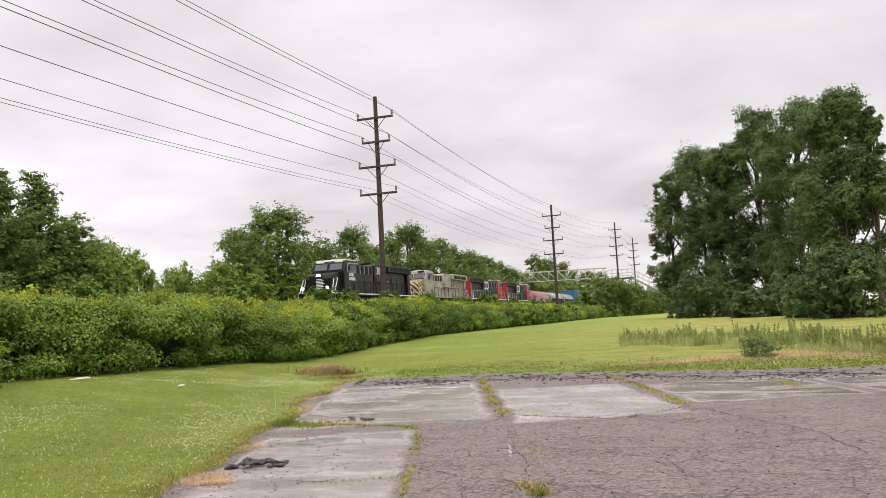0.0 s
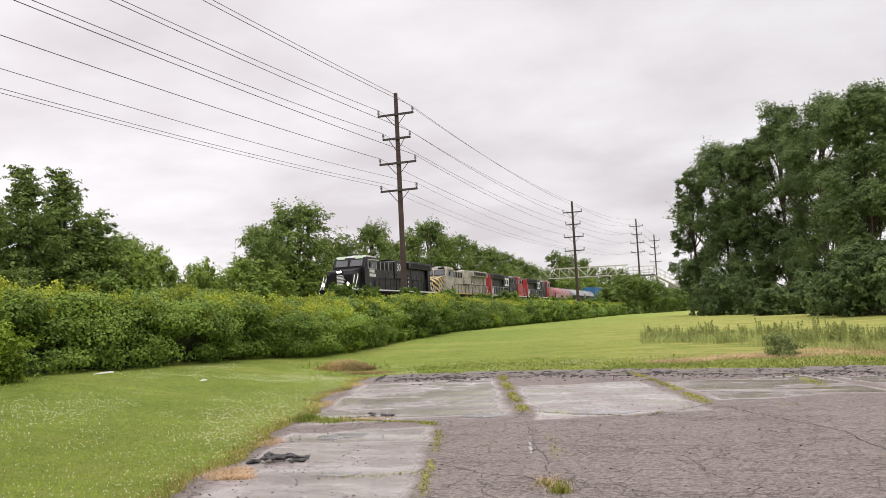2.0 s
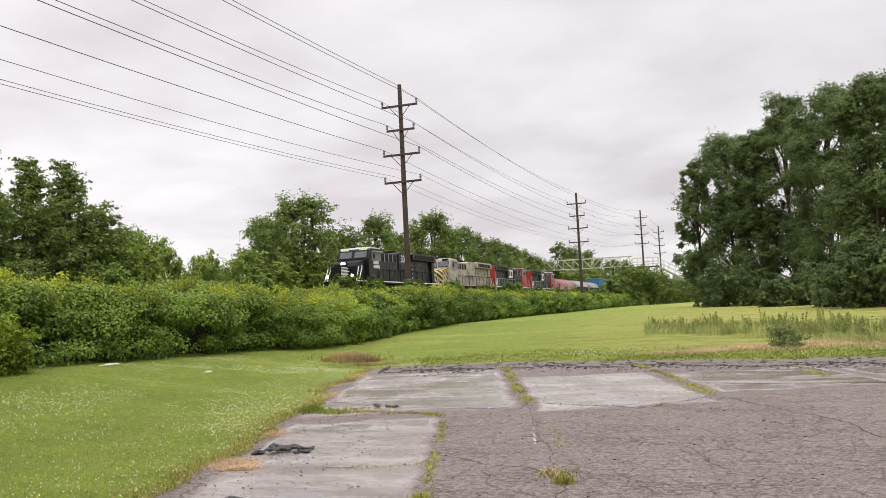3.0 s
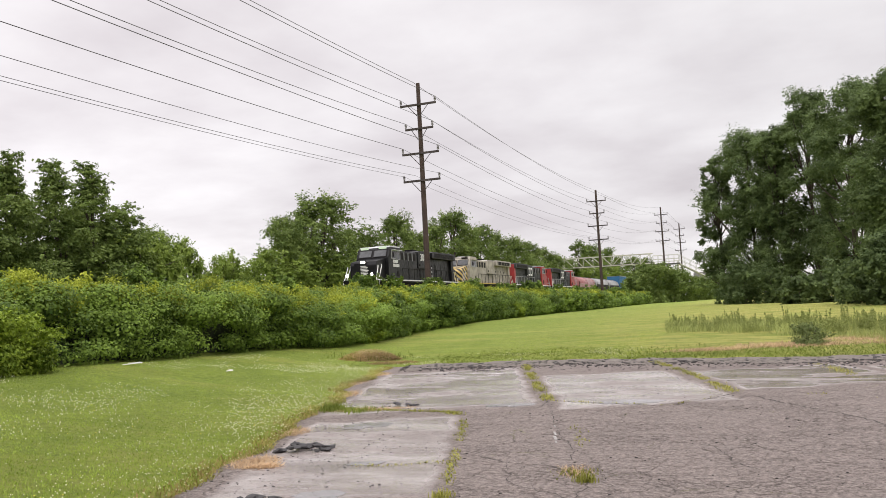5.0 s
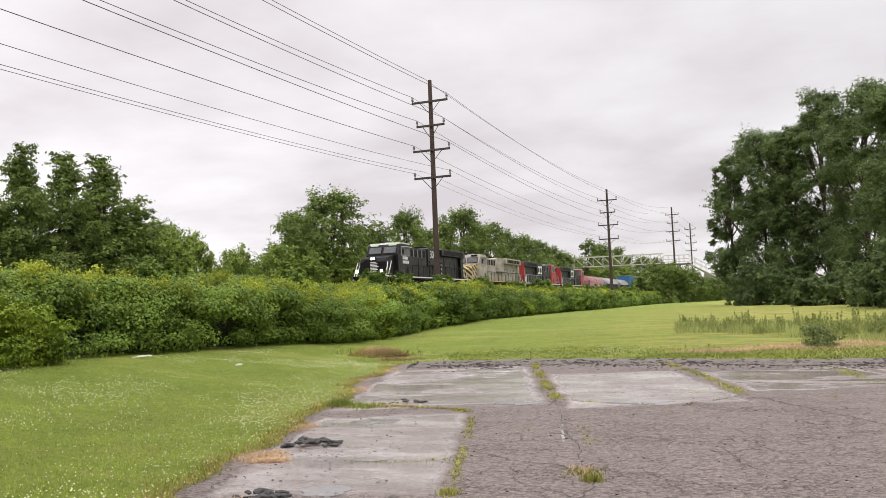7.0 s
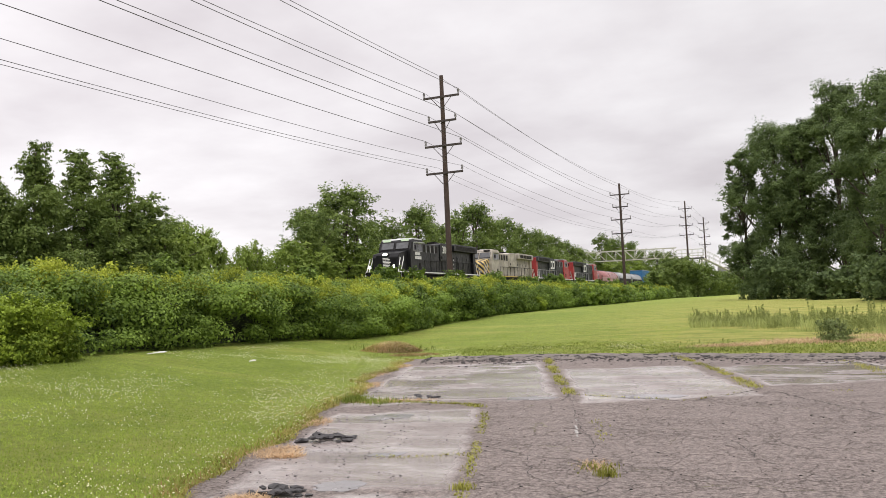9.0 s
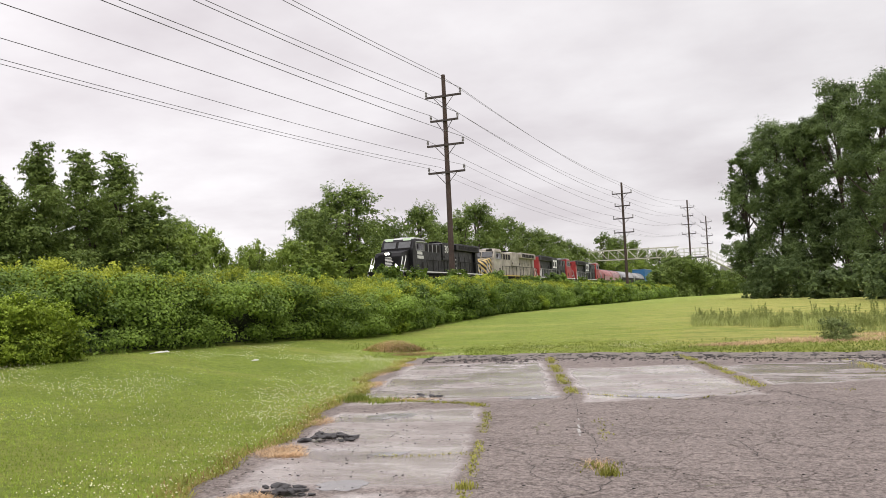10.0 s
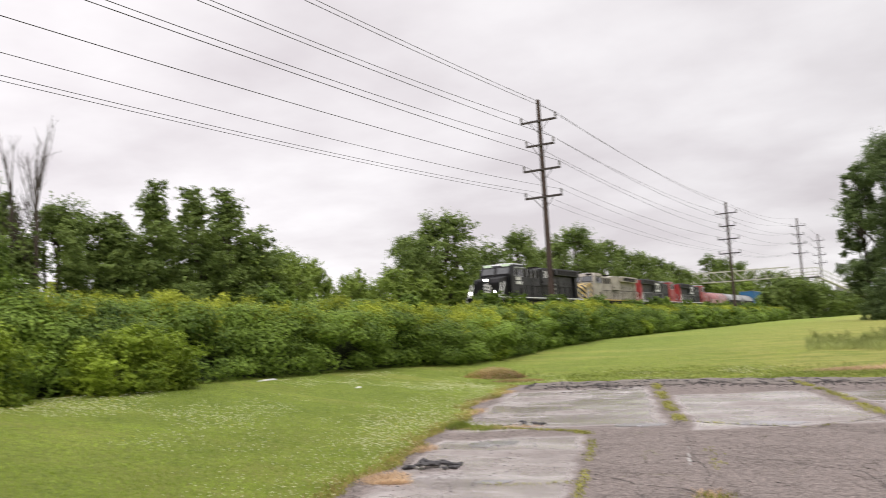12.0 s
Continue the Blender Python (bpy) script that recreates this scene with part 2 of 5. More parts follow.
def pool_material():
    k = Nodes("standing_rain_water")
    return k.set(k.ramp(k.noise(3.0, 4), (0.3, (0.16, 0.15, 0.15)), (0.7, (0.22, 0.205, 0.205))), k.ramp(k.noise(2.0, 3), (0.35, 0.08), (0.65, 0.28)), 0.0, k.noise(10.0, 2), 0.05, 0.004, 1.0)


M_POOL = pool_material()
M_LAWN, M_ASPHALT = lawn_material(), asphalt_material()
M_CHUNK = paint("broken_asphalt", (0.075, 0.068, 0.066), 0.85, 0.5, 9.0)
M_RUBBLE = paint("fresh_broken_asphalt", (0.046, 0.043, 0.044), 0.8, 0.5, 12.0)
M_FADED = paint("faded_road_paint", (0.36, 0.35, 0.33), 0.9, 0.6, 30.0)
M_SOIL = paint("gravelly_soil", (0.17, 0.145, 0.125), 0.95, 0.5, 6.0)
M_BALLAST = paint("track_ballast", (0.20, 0.185, 0.17), 0.95, 0.5, 7.0)


# ---------- building helpers ----------
def quick(name, verts, faces, material, smooth=False):
    """A mesh from arrays of vertices and faces of equal size."""
    verts, faces = np.asarray(verts, np.float32), np.asarray(faces, np.int32)
    me = bpy.data.meshes.new(name)
    n, k = faces.shape
    me.vertices.add(len(verts))
    me.vertices.foreach_set("co", verts.ravel())
    me.loops.add(n * k)
    me.loops.foreach_set("vertex_index", faces.ravel())
    me.polygons.add(n)
    me.polygons.foreach_set("loop_start", np.arange(n, dtype=np.int32) * k)
    me.polygons.foreach_set("loop_total", np.full(n, k, np.int32))
    me.update(calc_edges=True)
    me.validate()
    if smooth:
        me.polygons.foreach_set("use_smooth", np.ones(n, bool))
    me.materials.append(material)
    return me


def part(name, bm, material, parent=None, label="", smooth=False):
    """Links a bmesh (or a finished mesh) as one object under its thing."""
    if isinstance(bm, bmesh.types.BMesh):
        me = bpy.data.meshes.new(name)
        bm.normal_update()
        bm.to_mesh(me)
        bm.free()
        me.materials.append(material)
        if smooth:
            for p in me.polygons:
                p.use_smooth = True
    else:
        me = bm
    ob = new(name, me)
    ob.parent = parent
    return tagged(ob, label)


def thing(name, at, label, category, group="", kind="", turn=0.0):
    ob = new(name)
    ob.matrix_world = pose(*at, 0, 0, turn)
    ob.empty_display_size = 0.2
    return tagged(ob, label, category, group, kind)


def box(bm, cx, cy, cz, sx, sy, sz, bevel=0.0, m=None):
    g = bmesh.ops.create_cube(bm, size=1.0)["verts"]
    bmesh.ops.transform(bm, matrix=(m or Matrix()) @ Matrix.Translation((cx, cy, cz)) @ Matrix.Diagonal((sx, sy, sz, 1)), verts=g)
    if bevel > 0:
        edges = list({e for q in g for e in q.link_edges})
        bmesh.ops.bevel(bm, geom=edges, offset=bevel, segments=2, affect="EDGES", profile=0.6)
    return bm


def boxes(*rows, bevel=0.0):
    bm = bmesh.new()
    for r in rows:
        box(bm, *r, bevel=bevel)
    return bm


def rod(bm, a, b, r0, r1=None, sides=8):
    """A tapered bar from a to b."""
    a, b = Vector(a), Vector(b)
    d = b - a
    if d.length < 1e-6:
        return bm
    m = Matrix.Translation((a + b) / 2) @ d.to_track_quat("Z", "Y").to_matrix().to_4x4()
    bmesh.ops.create_cone(bm, cap_ends=True, segments=sides, radius1=r0, radius2=r0 if r1 is None else r1, depth=d.length, matrix=m)
    return bm


def rods(lines, r, sides=6):
    bm = bmesh.new()
    for a, b in lines:
        rod(bm, a, b, r, sides=sides)
    return bm


def smoothstep(a, b, v):
    s = np.clip((np.asarray(v, float) - a) / (b - a), 0, 1)
    return s * s * (3 - 2 * s)


def wobble(x, y, seed=0):
    """Smooth noise on arrays from a few turned waves."""
    r = np.random.RandomState(seed)
    out = np.zeros(np.broadcast(x, y).shape)
    for i in range(9):
        a, f, p = r.uniform(0, 6.28), 0.55 * 1.33 ** i, r.uniform(0, 6.28)
        out = out + np.sin((x * np.cos(a) + y * np.sin(a)) * f + p) / 1.22 ** i
    return out / 4.0


# ---------- the ground ----------


def to_lot(x, y):
    return x * CO + y * SI, -x * SI + y * CO


def from_lot(u, v):
    return u * CO - v * SI, u * SI + v * CO


def lot_far(u):
    return np.interp(u, [-3.1, 1.1, 4.3, 7.0, 10.0, 30.0], [24.6, 23.8, 22.1, 20.2, 19.2, 17.0]) + 0.12 * np.sin(np.asarray(u) * 3.1) + 0.08 * np.sin(np.asarray(u) * 7.7 + 1)


def lot_left(v):
    return -2.95 + 0.10 * np.sin(np.asarray(v) * 1.3) + 0.07 * np.sin(np.asarray(v) * 3.7 + 2) - 0.25 * smoothstep(3.0, 0.0, np.abs(np.asarray(v) - 19))


def ground_z(x, y):
    x, y = np.asarray(x, float), np.asarray(y, float)
    u, v = to_lot(x, y)
    du, dv = np.maximum(0, lot_left(v) - u), np.maximum(0, v - lot_far(u))
    out = np.sqrt(du ** 2 + dv ** 2)
    s = np.sqrt((du / 9.0) ** 2 + (dv / 30.0) ** 2)
    z = -0.03 + 0.045 * smoothstep(0.0, 0.25, out) + 0.74 * smoothstep(0, 1, s)
    z = z + 0.035 * wobble(x * 0.8, y * 0.8, 3) * smoothstep(0.3, 4, out)
    bank = smoothstep(-21.5, -27.2, x) * smoothstep(-41.0, -34.0, x)
    return z * (1 - bank) + 2.32 * bank


def ground():
    near = np.arange(-24, 24.01, 0.3)
    xs = np.unique(np.round(np.concatenate([-np.geomspace(48, 2600, 26), np.arange(-48, -24, 0.8), near, np.arange(24.5, 60, 1.5), np.geomspace(60, 2600, 26)]), 3))
    ys = np.unique(np.round(np.concatenate([-np.geomspace(12, 2600, 22), np.arange(-12, 3, 1.0), np.arange(3, 40, 0.3), np.arange(40, 90, 1.2), np.geomspace(90, 3200, 60)]), 3))
    gx, gy = np.meshgrid(xs, ys)
    gz = ground_z(gx, gy)
    v = np.stack([gx, gy, gz], -1).reshape(-1, 3)
    i = np.arange(len(ys) - 1)[:, None] * len(xs) + np.arange(len(xs) - 1)[None]
    f = np.stack([i, i + 1, i + 1 + len(xs), i + len(xs)], -1).reshape(-1, 4)
    return tagged(new("ground", quick("ground", v, f, M_LAWN, True)), "mown green lawn with clover, rising gently to the hedge", "lawn", kind="structure")


ground()


def lot():
    """The old paved lot, a slab with a ragged rim on the lawn."""
    us = np.concatenate([np.arange(0, 6, 0.25) , np.arange(6, 33.1, 0.75)]) / 33.0
    tt = np.linspace(0, 1, 130)
    rows = []
    for w in us:
        u0 = -2.95 + w * 33
        far = lot_far(u0)
        v = -14 + (far + 14) * tt
        u = u0 + (lot_left(v) + 2.95) * (1 - w) ** 6
        x, y = from_lot(u, v)
        rows.append(np.stack([x, y, 0.0 * x], -1))
    top = np.array(rows)
    n, k = top.shape[:2]
    low = top.copy()
    low[..., 2] -= 0.06
    v = np.concatenate([top.reshape(-1, 3), low.reshape(-1, 3)])
    i = np.arange(n - 1)[:, None] * k + np.arange(k - 1)[None]
    f = np.stack([i, i + k, i + k + 1, i + 1], -1).reshape(-1, 4)
    ring = [r * k for r in range(n)][::-1] + list(range(1, k)) + [r * k + k - 1 for r in range(1, n)] + [(n - 1) * k + c for c in range(k - 2, -1, -1)]
    ring = np.array(ring + ring[:1])
    side = np.stack([ring[:-1], ring[1:], ring[1:] + n * k, ring[:-1] + n * k], -1)
    side = side[side[:, 0] != side[:, 1]]
    return tagged(new("pavement", quick("pavement", v, np.concatenate([f, side]), M_ASPHALT)), "old cracked grey asphalt lot, wet from rain", "pavement", kind="structure")


lot()


# ---------- leaves and trees ----------
def leaf_quads(p, n, size, rng, droop=0.0, slim=0.55, jitter=0.55):
    """One folded four-cornered leaf at each point p, facing about along n."""
    c = len(p)
    n = n + rng.normal(0, jitter, (c, 3))
    n /= np.linalg.norm(n, axis=1, keepdims=True) + 1e-9
    a = rng.normal(0, 1, (c, 3))
    a[:, 2] -= droop
    a -= (a * n).sum(1, keepdims=True) * n
    a /= np.linalg.norm(a, axis=1, keepdims=True) + 1e-9
    b = np.cross(n, a)
    s = (size * rng.uniform(0.65, 1.3, c))[:, None]
    v = np.stack([p - a * s * 0.5, p + b * s * 0.5 * slim - n * s * 0.1, p + a * s * 0.5, p - b * s * 0.5 * slim - n * s * 0.1], 1).reshape(-1, 3)
    return v, np.arange(c * 4).reshape(-1, 4)


def clump_leaves(centres, radii, count, size, rng, droop=0.3, slim=0.55):
    """Leaves in many small sprays that sit about the surface of each bough's clump."""
    centres, radii = np.asarray(centres), np.asarray(radii)
    sprays = max(6, int(count / 13))
    share = radii ** 2
    pick = rng.choice(len(centres), sprays, p=share / share.sum())
    d = rng.normal(0, 1, (sprays, 3))
    d /= np.linalg.norm(d, axis=1, keepdims=True)
    c = centres[pick] + d * (radii[pick] * rng.uniform(0.25, 1.25, sprays) ** 0.75)[:, None]
    of = rng.randint(0, sprays, count)
    # a spray is a small fan that reaches outwards and hangs a little
    reach = radii[pick][of] * 0.42
    along = rng.uniform(-0.6, 1.1, count)[:, None]
    p = c[of] + (d[of] + np.array([0, 0, 0.25])) * (reach[:, None] * along) + rng.normal(0, 1, (count, 3)) * (reach * 0.42)[:, None] * np.array([1, 1, 0.6])
    p[:, 2] -= (np.abs(along[:, 0]) ** 2) * reach * 0.35
    return leaf_quads(p, d[of] * 0.8 + np.array([0, 0, 0.5]), size, rng, droop, slim, 0.42)


def tree(name, label, height, spread, base, leaf_n, leaf, material, seed, clumps=70, trunks=1, top=0.75, droop=0.3, gap=0.0, fat=1.0, cone=False, limbs=0):
    """A tapered trunk with limbs, and a crown of many leaf clumps with an uneven outline."""
    rng = np.random.RandomState(seed)
    root = new(name)
    tagged(root, label, "tree")
    cs, rs = [], []
    lean = rng.uniform(-0.03, 0.03, 2) * height
    while len(cs) < clumps:
        h = rng.uniform(0, 1)
        # width of the crown over its height: full in the middle, narrowing at the top
        w = spread * max(0.12, math.sin(math.pi * (0.17 + 0.80 * h ** (1 / top))) ** 0.6)
        if cone:
            w = spread * (0.15 + 0.80 * (1 - h) ** 0.75)
        a, q = rng.uniform(0, 6.283), rng.uniform(0.15, 1.0) ** 0.6
        if cone and h > 0.75:
            q *= 0.6
        lump = 1 + 0.25 * math.sin(3 * a + 5 * h + seed)
        z = base + (height - base) * (h * 0.96)
        r = spread * rng.uniform(0.15, 0.30) * fat * (1.15 - 0.6 * h if cone else 1.0)
        c = np.array([math.cos(a) * w * q * lump + lean[0] * h, math.sin(a) * w * q * lump + lean[1] * h, min(z, height - r * 0.75)])
        if gap and cs and min(np.linalg.norm((c - o) / np.array([1, 1, 1.0])) for o in cs) < gap * spread * rng.uniform(0.3, 1):
            if rng.rand() < 0.8:
                continue
        cs.append(c)
        rs.append(r)
    cs, rs = np.array(cs), np.array(rs)
    for t in range(trunks):
        bm = bmesh.new()
        off = Vector((rng.uniform(-1, 1) * spread * 0.3 * (t > 0), rng.uniform(-1, 1) * spread * 0.3 * (t > 0), 0))
        p, r = off + Vector((0, 0, -0.3)), (height * 0.021 + 0.04 * min(1.0, height / 7)) * (0.62 if limbs else 1.0)
        for s in range(6):
            q = off * (1 - s * 0.03) + Vector((lean[0] * s / 6 + rng.uniform(-0.12, 0.12), lean[1] * s / 6 + rng.uniform(-0.12, 0.12), height * 0.9 * (s + 1) / 6))
            rod(bm, p, q, r, r * 0.76, 8)
            p, r = q, r * 0.76
        part("trunk", bm, M_BARK, root)
    order = rng.permutation(len(cs))[: limbs or (10 if leaf_n > 9000 else 6)]
    for i in order:
        bm = bmesh.new()
        c = Vector(cs[i])
        s = Vector((lean[0] * 0.4, lean[1] * 0.4, max(base * 0.7, c.z - 0.35 * height * rng.uniform(0.4, 1.0))))
        mid = s.lerp(c, 0.5) + Vector((0, 0, -0.06 * height * rng.rand()))
        r = (height * 0.008 + 0.012 * min(1.0, height / 7)) * (0.6 if limbs else 1.0)
        rod(bm, s, mid, r, r * 0.7, 6)
        rod(bm, mid, c, r * 0.7, r * 0.3, 6)
        part("limb", bm, M_BARK, root)
    v, f = clump_leaves(cs, rs, leaf_n, leaf, rng, droop)
    part("crown", quick("crown", v, f, material), material, root)
    return root


def bearing(az, dist, sink=0.1):
    x, y = dist * math.sin(radians(az)), dist * math.cos(radians(az))
    return x, y, float(ground_z(x, y)) - sink


def put(ob, az, dist, turn=0.0, scale=1.0):
    ob.matrix_world = pose(*bearing(az, dist), 0, 0, turn) @ Matrix.Diagonal((scale, scale, scale, 1))
    return ob


def copy_scaled(ob, az, dist, turn, sx, sz):
    c = copy_thing(ob, Matrix())
    c.matrix_basis = pose(*bearing(az, dist), 0, 0, turn) @ Matrix.Diagonal((sx, sx, sz, 1))
    return c


# the tall grove beyond the field: azimuth, distance, top's elevation, spread, crown base, leaves, clumps
for i, (az, dist, el, spread, base, n, clumps) in enumerate(((0.8, 80, 10.7, 3.8, 1.2, 70000, 150), (-1.2, 81, 9.4, 2.1, 2.2, 27000, 60), (4.5, 76, 13.0, 3.1, 3.0, 50000, 110), (2.6, 77, 10.8, 2.7, 1.0, 44000, 95), (6.6, 70, 13.2, 3.2, 1.5, 56000, 120), (9.1, 61, 13.4, 2.95, 2.6, 70000, 130), (11.0, 60, 11.9, 1.3, 6.6, 16000, 34))):
    h = EYE + dist * math.tan(radians(el)) - bearing(az, dist)[2]
    put(tree("tree", "tall dark green broadleaf tree at the field's edge", h, spread, base, int(n * (1.1 if az < 3 else 1.3)), 0.185, M_TREE_BIG, 40 + i, clumps, 2 if i in (0, 4) else 1, 0.92, 0.35, 0.25, 0.88, limbs=26), az, dist)
for i, (az, dist, h, spread) in enumerate(((8.6, 47, 3.6, 2.2), (10.0, 46.5, 3.2, 1.8), (-0.7, 79, 3.0, 1.8), (3.3, 58, 1.7, 1.3), (6.6, 50, 2.4, 1.5), (0.0, 72, 3.6, 2.4), (1.6, 70, 3.0, 2.2), (4.6, 60, 2.2, 1.6))):
    put(tree("bush", "dense dark green bush under the tall trees", h, spread, 0.25, 7000, 0.22, M_TREE_BIG, 60 + i, 40), az, dist)

# the trees behind the railway: a few grown ones, then copies
WOOD = "green broadleaf tree behind the railway"
protos = [tree("tree", WOOD, 12.0, 3.4, 0.6, 18500, 0.28, M_TREE, 80, 100), tree("tree", WOOD, 12.0, 2.8, 0.6, 17000, 0.28, M_TREE, 81, 95, 1, 0.8, 0.8), tree("tree", WOOD, 12.0, 3.9, 0.6, 19500, 0.28, M_TREE, 82, 110, 2), tree("tree", "slender pointed green tree behind the railway", 12.0, 3.3, 0.8, 27000, 0.215, M_TREE, 83, 170, 1, 0.8, 0.8, 0.0, 1.0, True)]
shrubs = [tree("shrub", "light green leafy shrub behind the railway", 5.0, 2.2, 0.3, 4600, 0.25, M_SHRUB, 90, 50, 3, 0.95), tree("shrub", "light green leafy shrub behind the railway", 5.0, 2.8, 0.3, 4600, 0.25, M_SHRUB, 91, 50, 3, 0.95)]
rng = np.random.RandomState(5)
WOODS = ((-59.5, 11.4, 38), (-57.0, 10.6, 40), (-53.8, 9.6, 40), (-51.2, 8.8, 40), (-50.0, 9.4, 39), (-48.2, 11.5, 38), (-45.1, 11.1, 38), (-42.9, 10.9, 38), (-46.7, 8.9, 41), (-44.0, 8.6, 41), (-41.6, 7.7, 38), (-40.2, 6.5, 40), (-30.9, 7.0, 38), (-29.4, 7.2, 39), (-28.2, 8.3, 38), (-26.4, 6.0, 40), (-25.0, 5.6, 38),
         (-23.3, 6.8, 38), (-21.8, 5.5, 39), (-20.4, 6.0, 38), (-19.2, 6.8, 38), (-17.6, 5.7, 38), (-16.3, 5.2, 38), (-15.1, 4.7, 38), (-14.0, 4.3, 38), (-13.1, 3.9, 38), (-12.2, 3.4, 38), (-11.4, 3.0, 40), (-10.6, 4.2, 42), (-9.8, 3.9, 44), (-8.8, 3.6, 44), (-7.9, 3.0, 44), (-7.0, 2.9, 40), (-6.2, 2.8, 38), (-5.2, 2.3, 36))
SPIRES = (-50.0, -48.2, -45.1, -42.9, -57.0, -46.7, -44.0)
used = set()
for i, (az, el, off) in enumerate(WOODS):
    dist = off / math.sin(radians(-az))
    h = EYE + dist * math.tan(radians(el)) - bearing(az, dist)[2]
    k = 3 if az in SPIRES else i % 3
    sx = min(1.25, max(0.75, h / 12.0)) * rng.uniform(0.9, 1.1) * (1.15 if k == 3 else 1.0)
    if k not in used:
        used.add(k)
        protos[k].matrix_basis = pose(*bearing(az, dist), 0, 0, rng.uniform(0, 360)) @ Matrix.Diagonal((sx, sx, h / 12.0, 1))
    else:
        copy_scaled(protos[k], az, dist, rng.uniform(0, 360), sx, h / 12.0)
# an understorey closes the gaps beneath the crowns
for i, az in enumerate(np.concatenate([np.arange(-61, -41.5, 1.9), np.arange(-41.2, -32.2, 0.75), np.arange(-32, -22, 1.7), np.arange(-21.5, -5, 1.1)])):
    dist = 37.5 / math.sin(radians(-az))
    el = np.interp(az, [-61, -44, -41, -39, -37.4, -36.3, -35.6, -34.8, -33.6, -32.4, -28, -20, -10, -5], [3.9, 4.0, 5.6, 5.9, 5.3, 3.1, 3.9, 5.1, 3.6, 4.6, 4.4, 3.6, 2.3, 1.6]) * rng.uniform(0.9, 1.04)
    h = EYE + dist * math.tan(radians(el)) - bearing(az, dist)[2]
    k = i % 2
    s = h / 5.0
    if i < 2:
        shrubs[k].matrix_basis = pose(*bearing(az, dist), 0, 0, 30) @ Matrix.Diagonal((s, s, s, 1))
    else:
        copy_scaled(shrubs[k], az, dist, rng.uniform(0, 360), s * 0.6 if -40 < az < -32.2 else min(1.6, s * 1.15), s)

# shrubs on the near side by the footbridge
for i, (az, dist, el, spread) in enumerate(((-6.9, 148, 1.75, 2.8), (-6.2, 152, 2.35, 3.4), (-5.4, 156, 2.3, 3.6), (-4.5, 162, 1.95, 3.6), (-3.6, 170, 1.5, 3.4), (-2.8, 180, 1.25, 3.2), (-2.0, 190, 1.0, 3.2), (-1.2, 200, 0.9, 3.4), (-0.4, 215, 0.8, 3.4))):
    h = EYE + dist * math.tan(radians(el)) - bearing(az, dist)[2]
    put(tree("bush", "rounded dark green bush beside the footbridge", h, spread, 0.3, 8000, 0.38, M_TREE, 110 + i, 60), az, dist)


# ---------- the overgrown hedge along the railway ----------
def hedge_surface(y, s, rough=1.0):
    """The hedge's skin: s runs from the foot of its face over the top to the back."""
    top = np.interp(y, [-4, 20, 30, 37, 48, 60, 80, 120, 200], [2.1, 2.0, 1.87, 1.95, 1.93, 1.80, 1.80, 1.68, 1.65]) + 0.14 * wobble(y * 0.9, y * 0, 21)
    face = -16.0 - 0.75 * np.clip(s / 0.55, 0, 1) ** 2 + 0.85 * wobble(y * 0.8, s * 4.0, 22) * rough
    up = top * np.sin(np.clip(s / 0.62, 0, 1) * math.pi / 2) ** 0.85
    back = np.clip((s - 0.55) / 0.45, 0, 1)
    x = face - back * 5.0
    z = up + 0.27 * wobble(y * 1.3, x * 1.6, 23) * np.clip(s * 4, 0, 1) * rough + 0.12 * wobble(y * 3.1, x * 3.4, 24) * np.clip(s * 4, 0, 1)
    return np.stack([x, y, z + ground_z(x, y) * (x > -21) + 0.75 * (x <= -21)], -1)


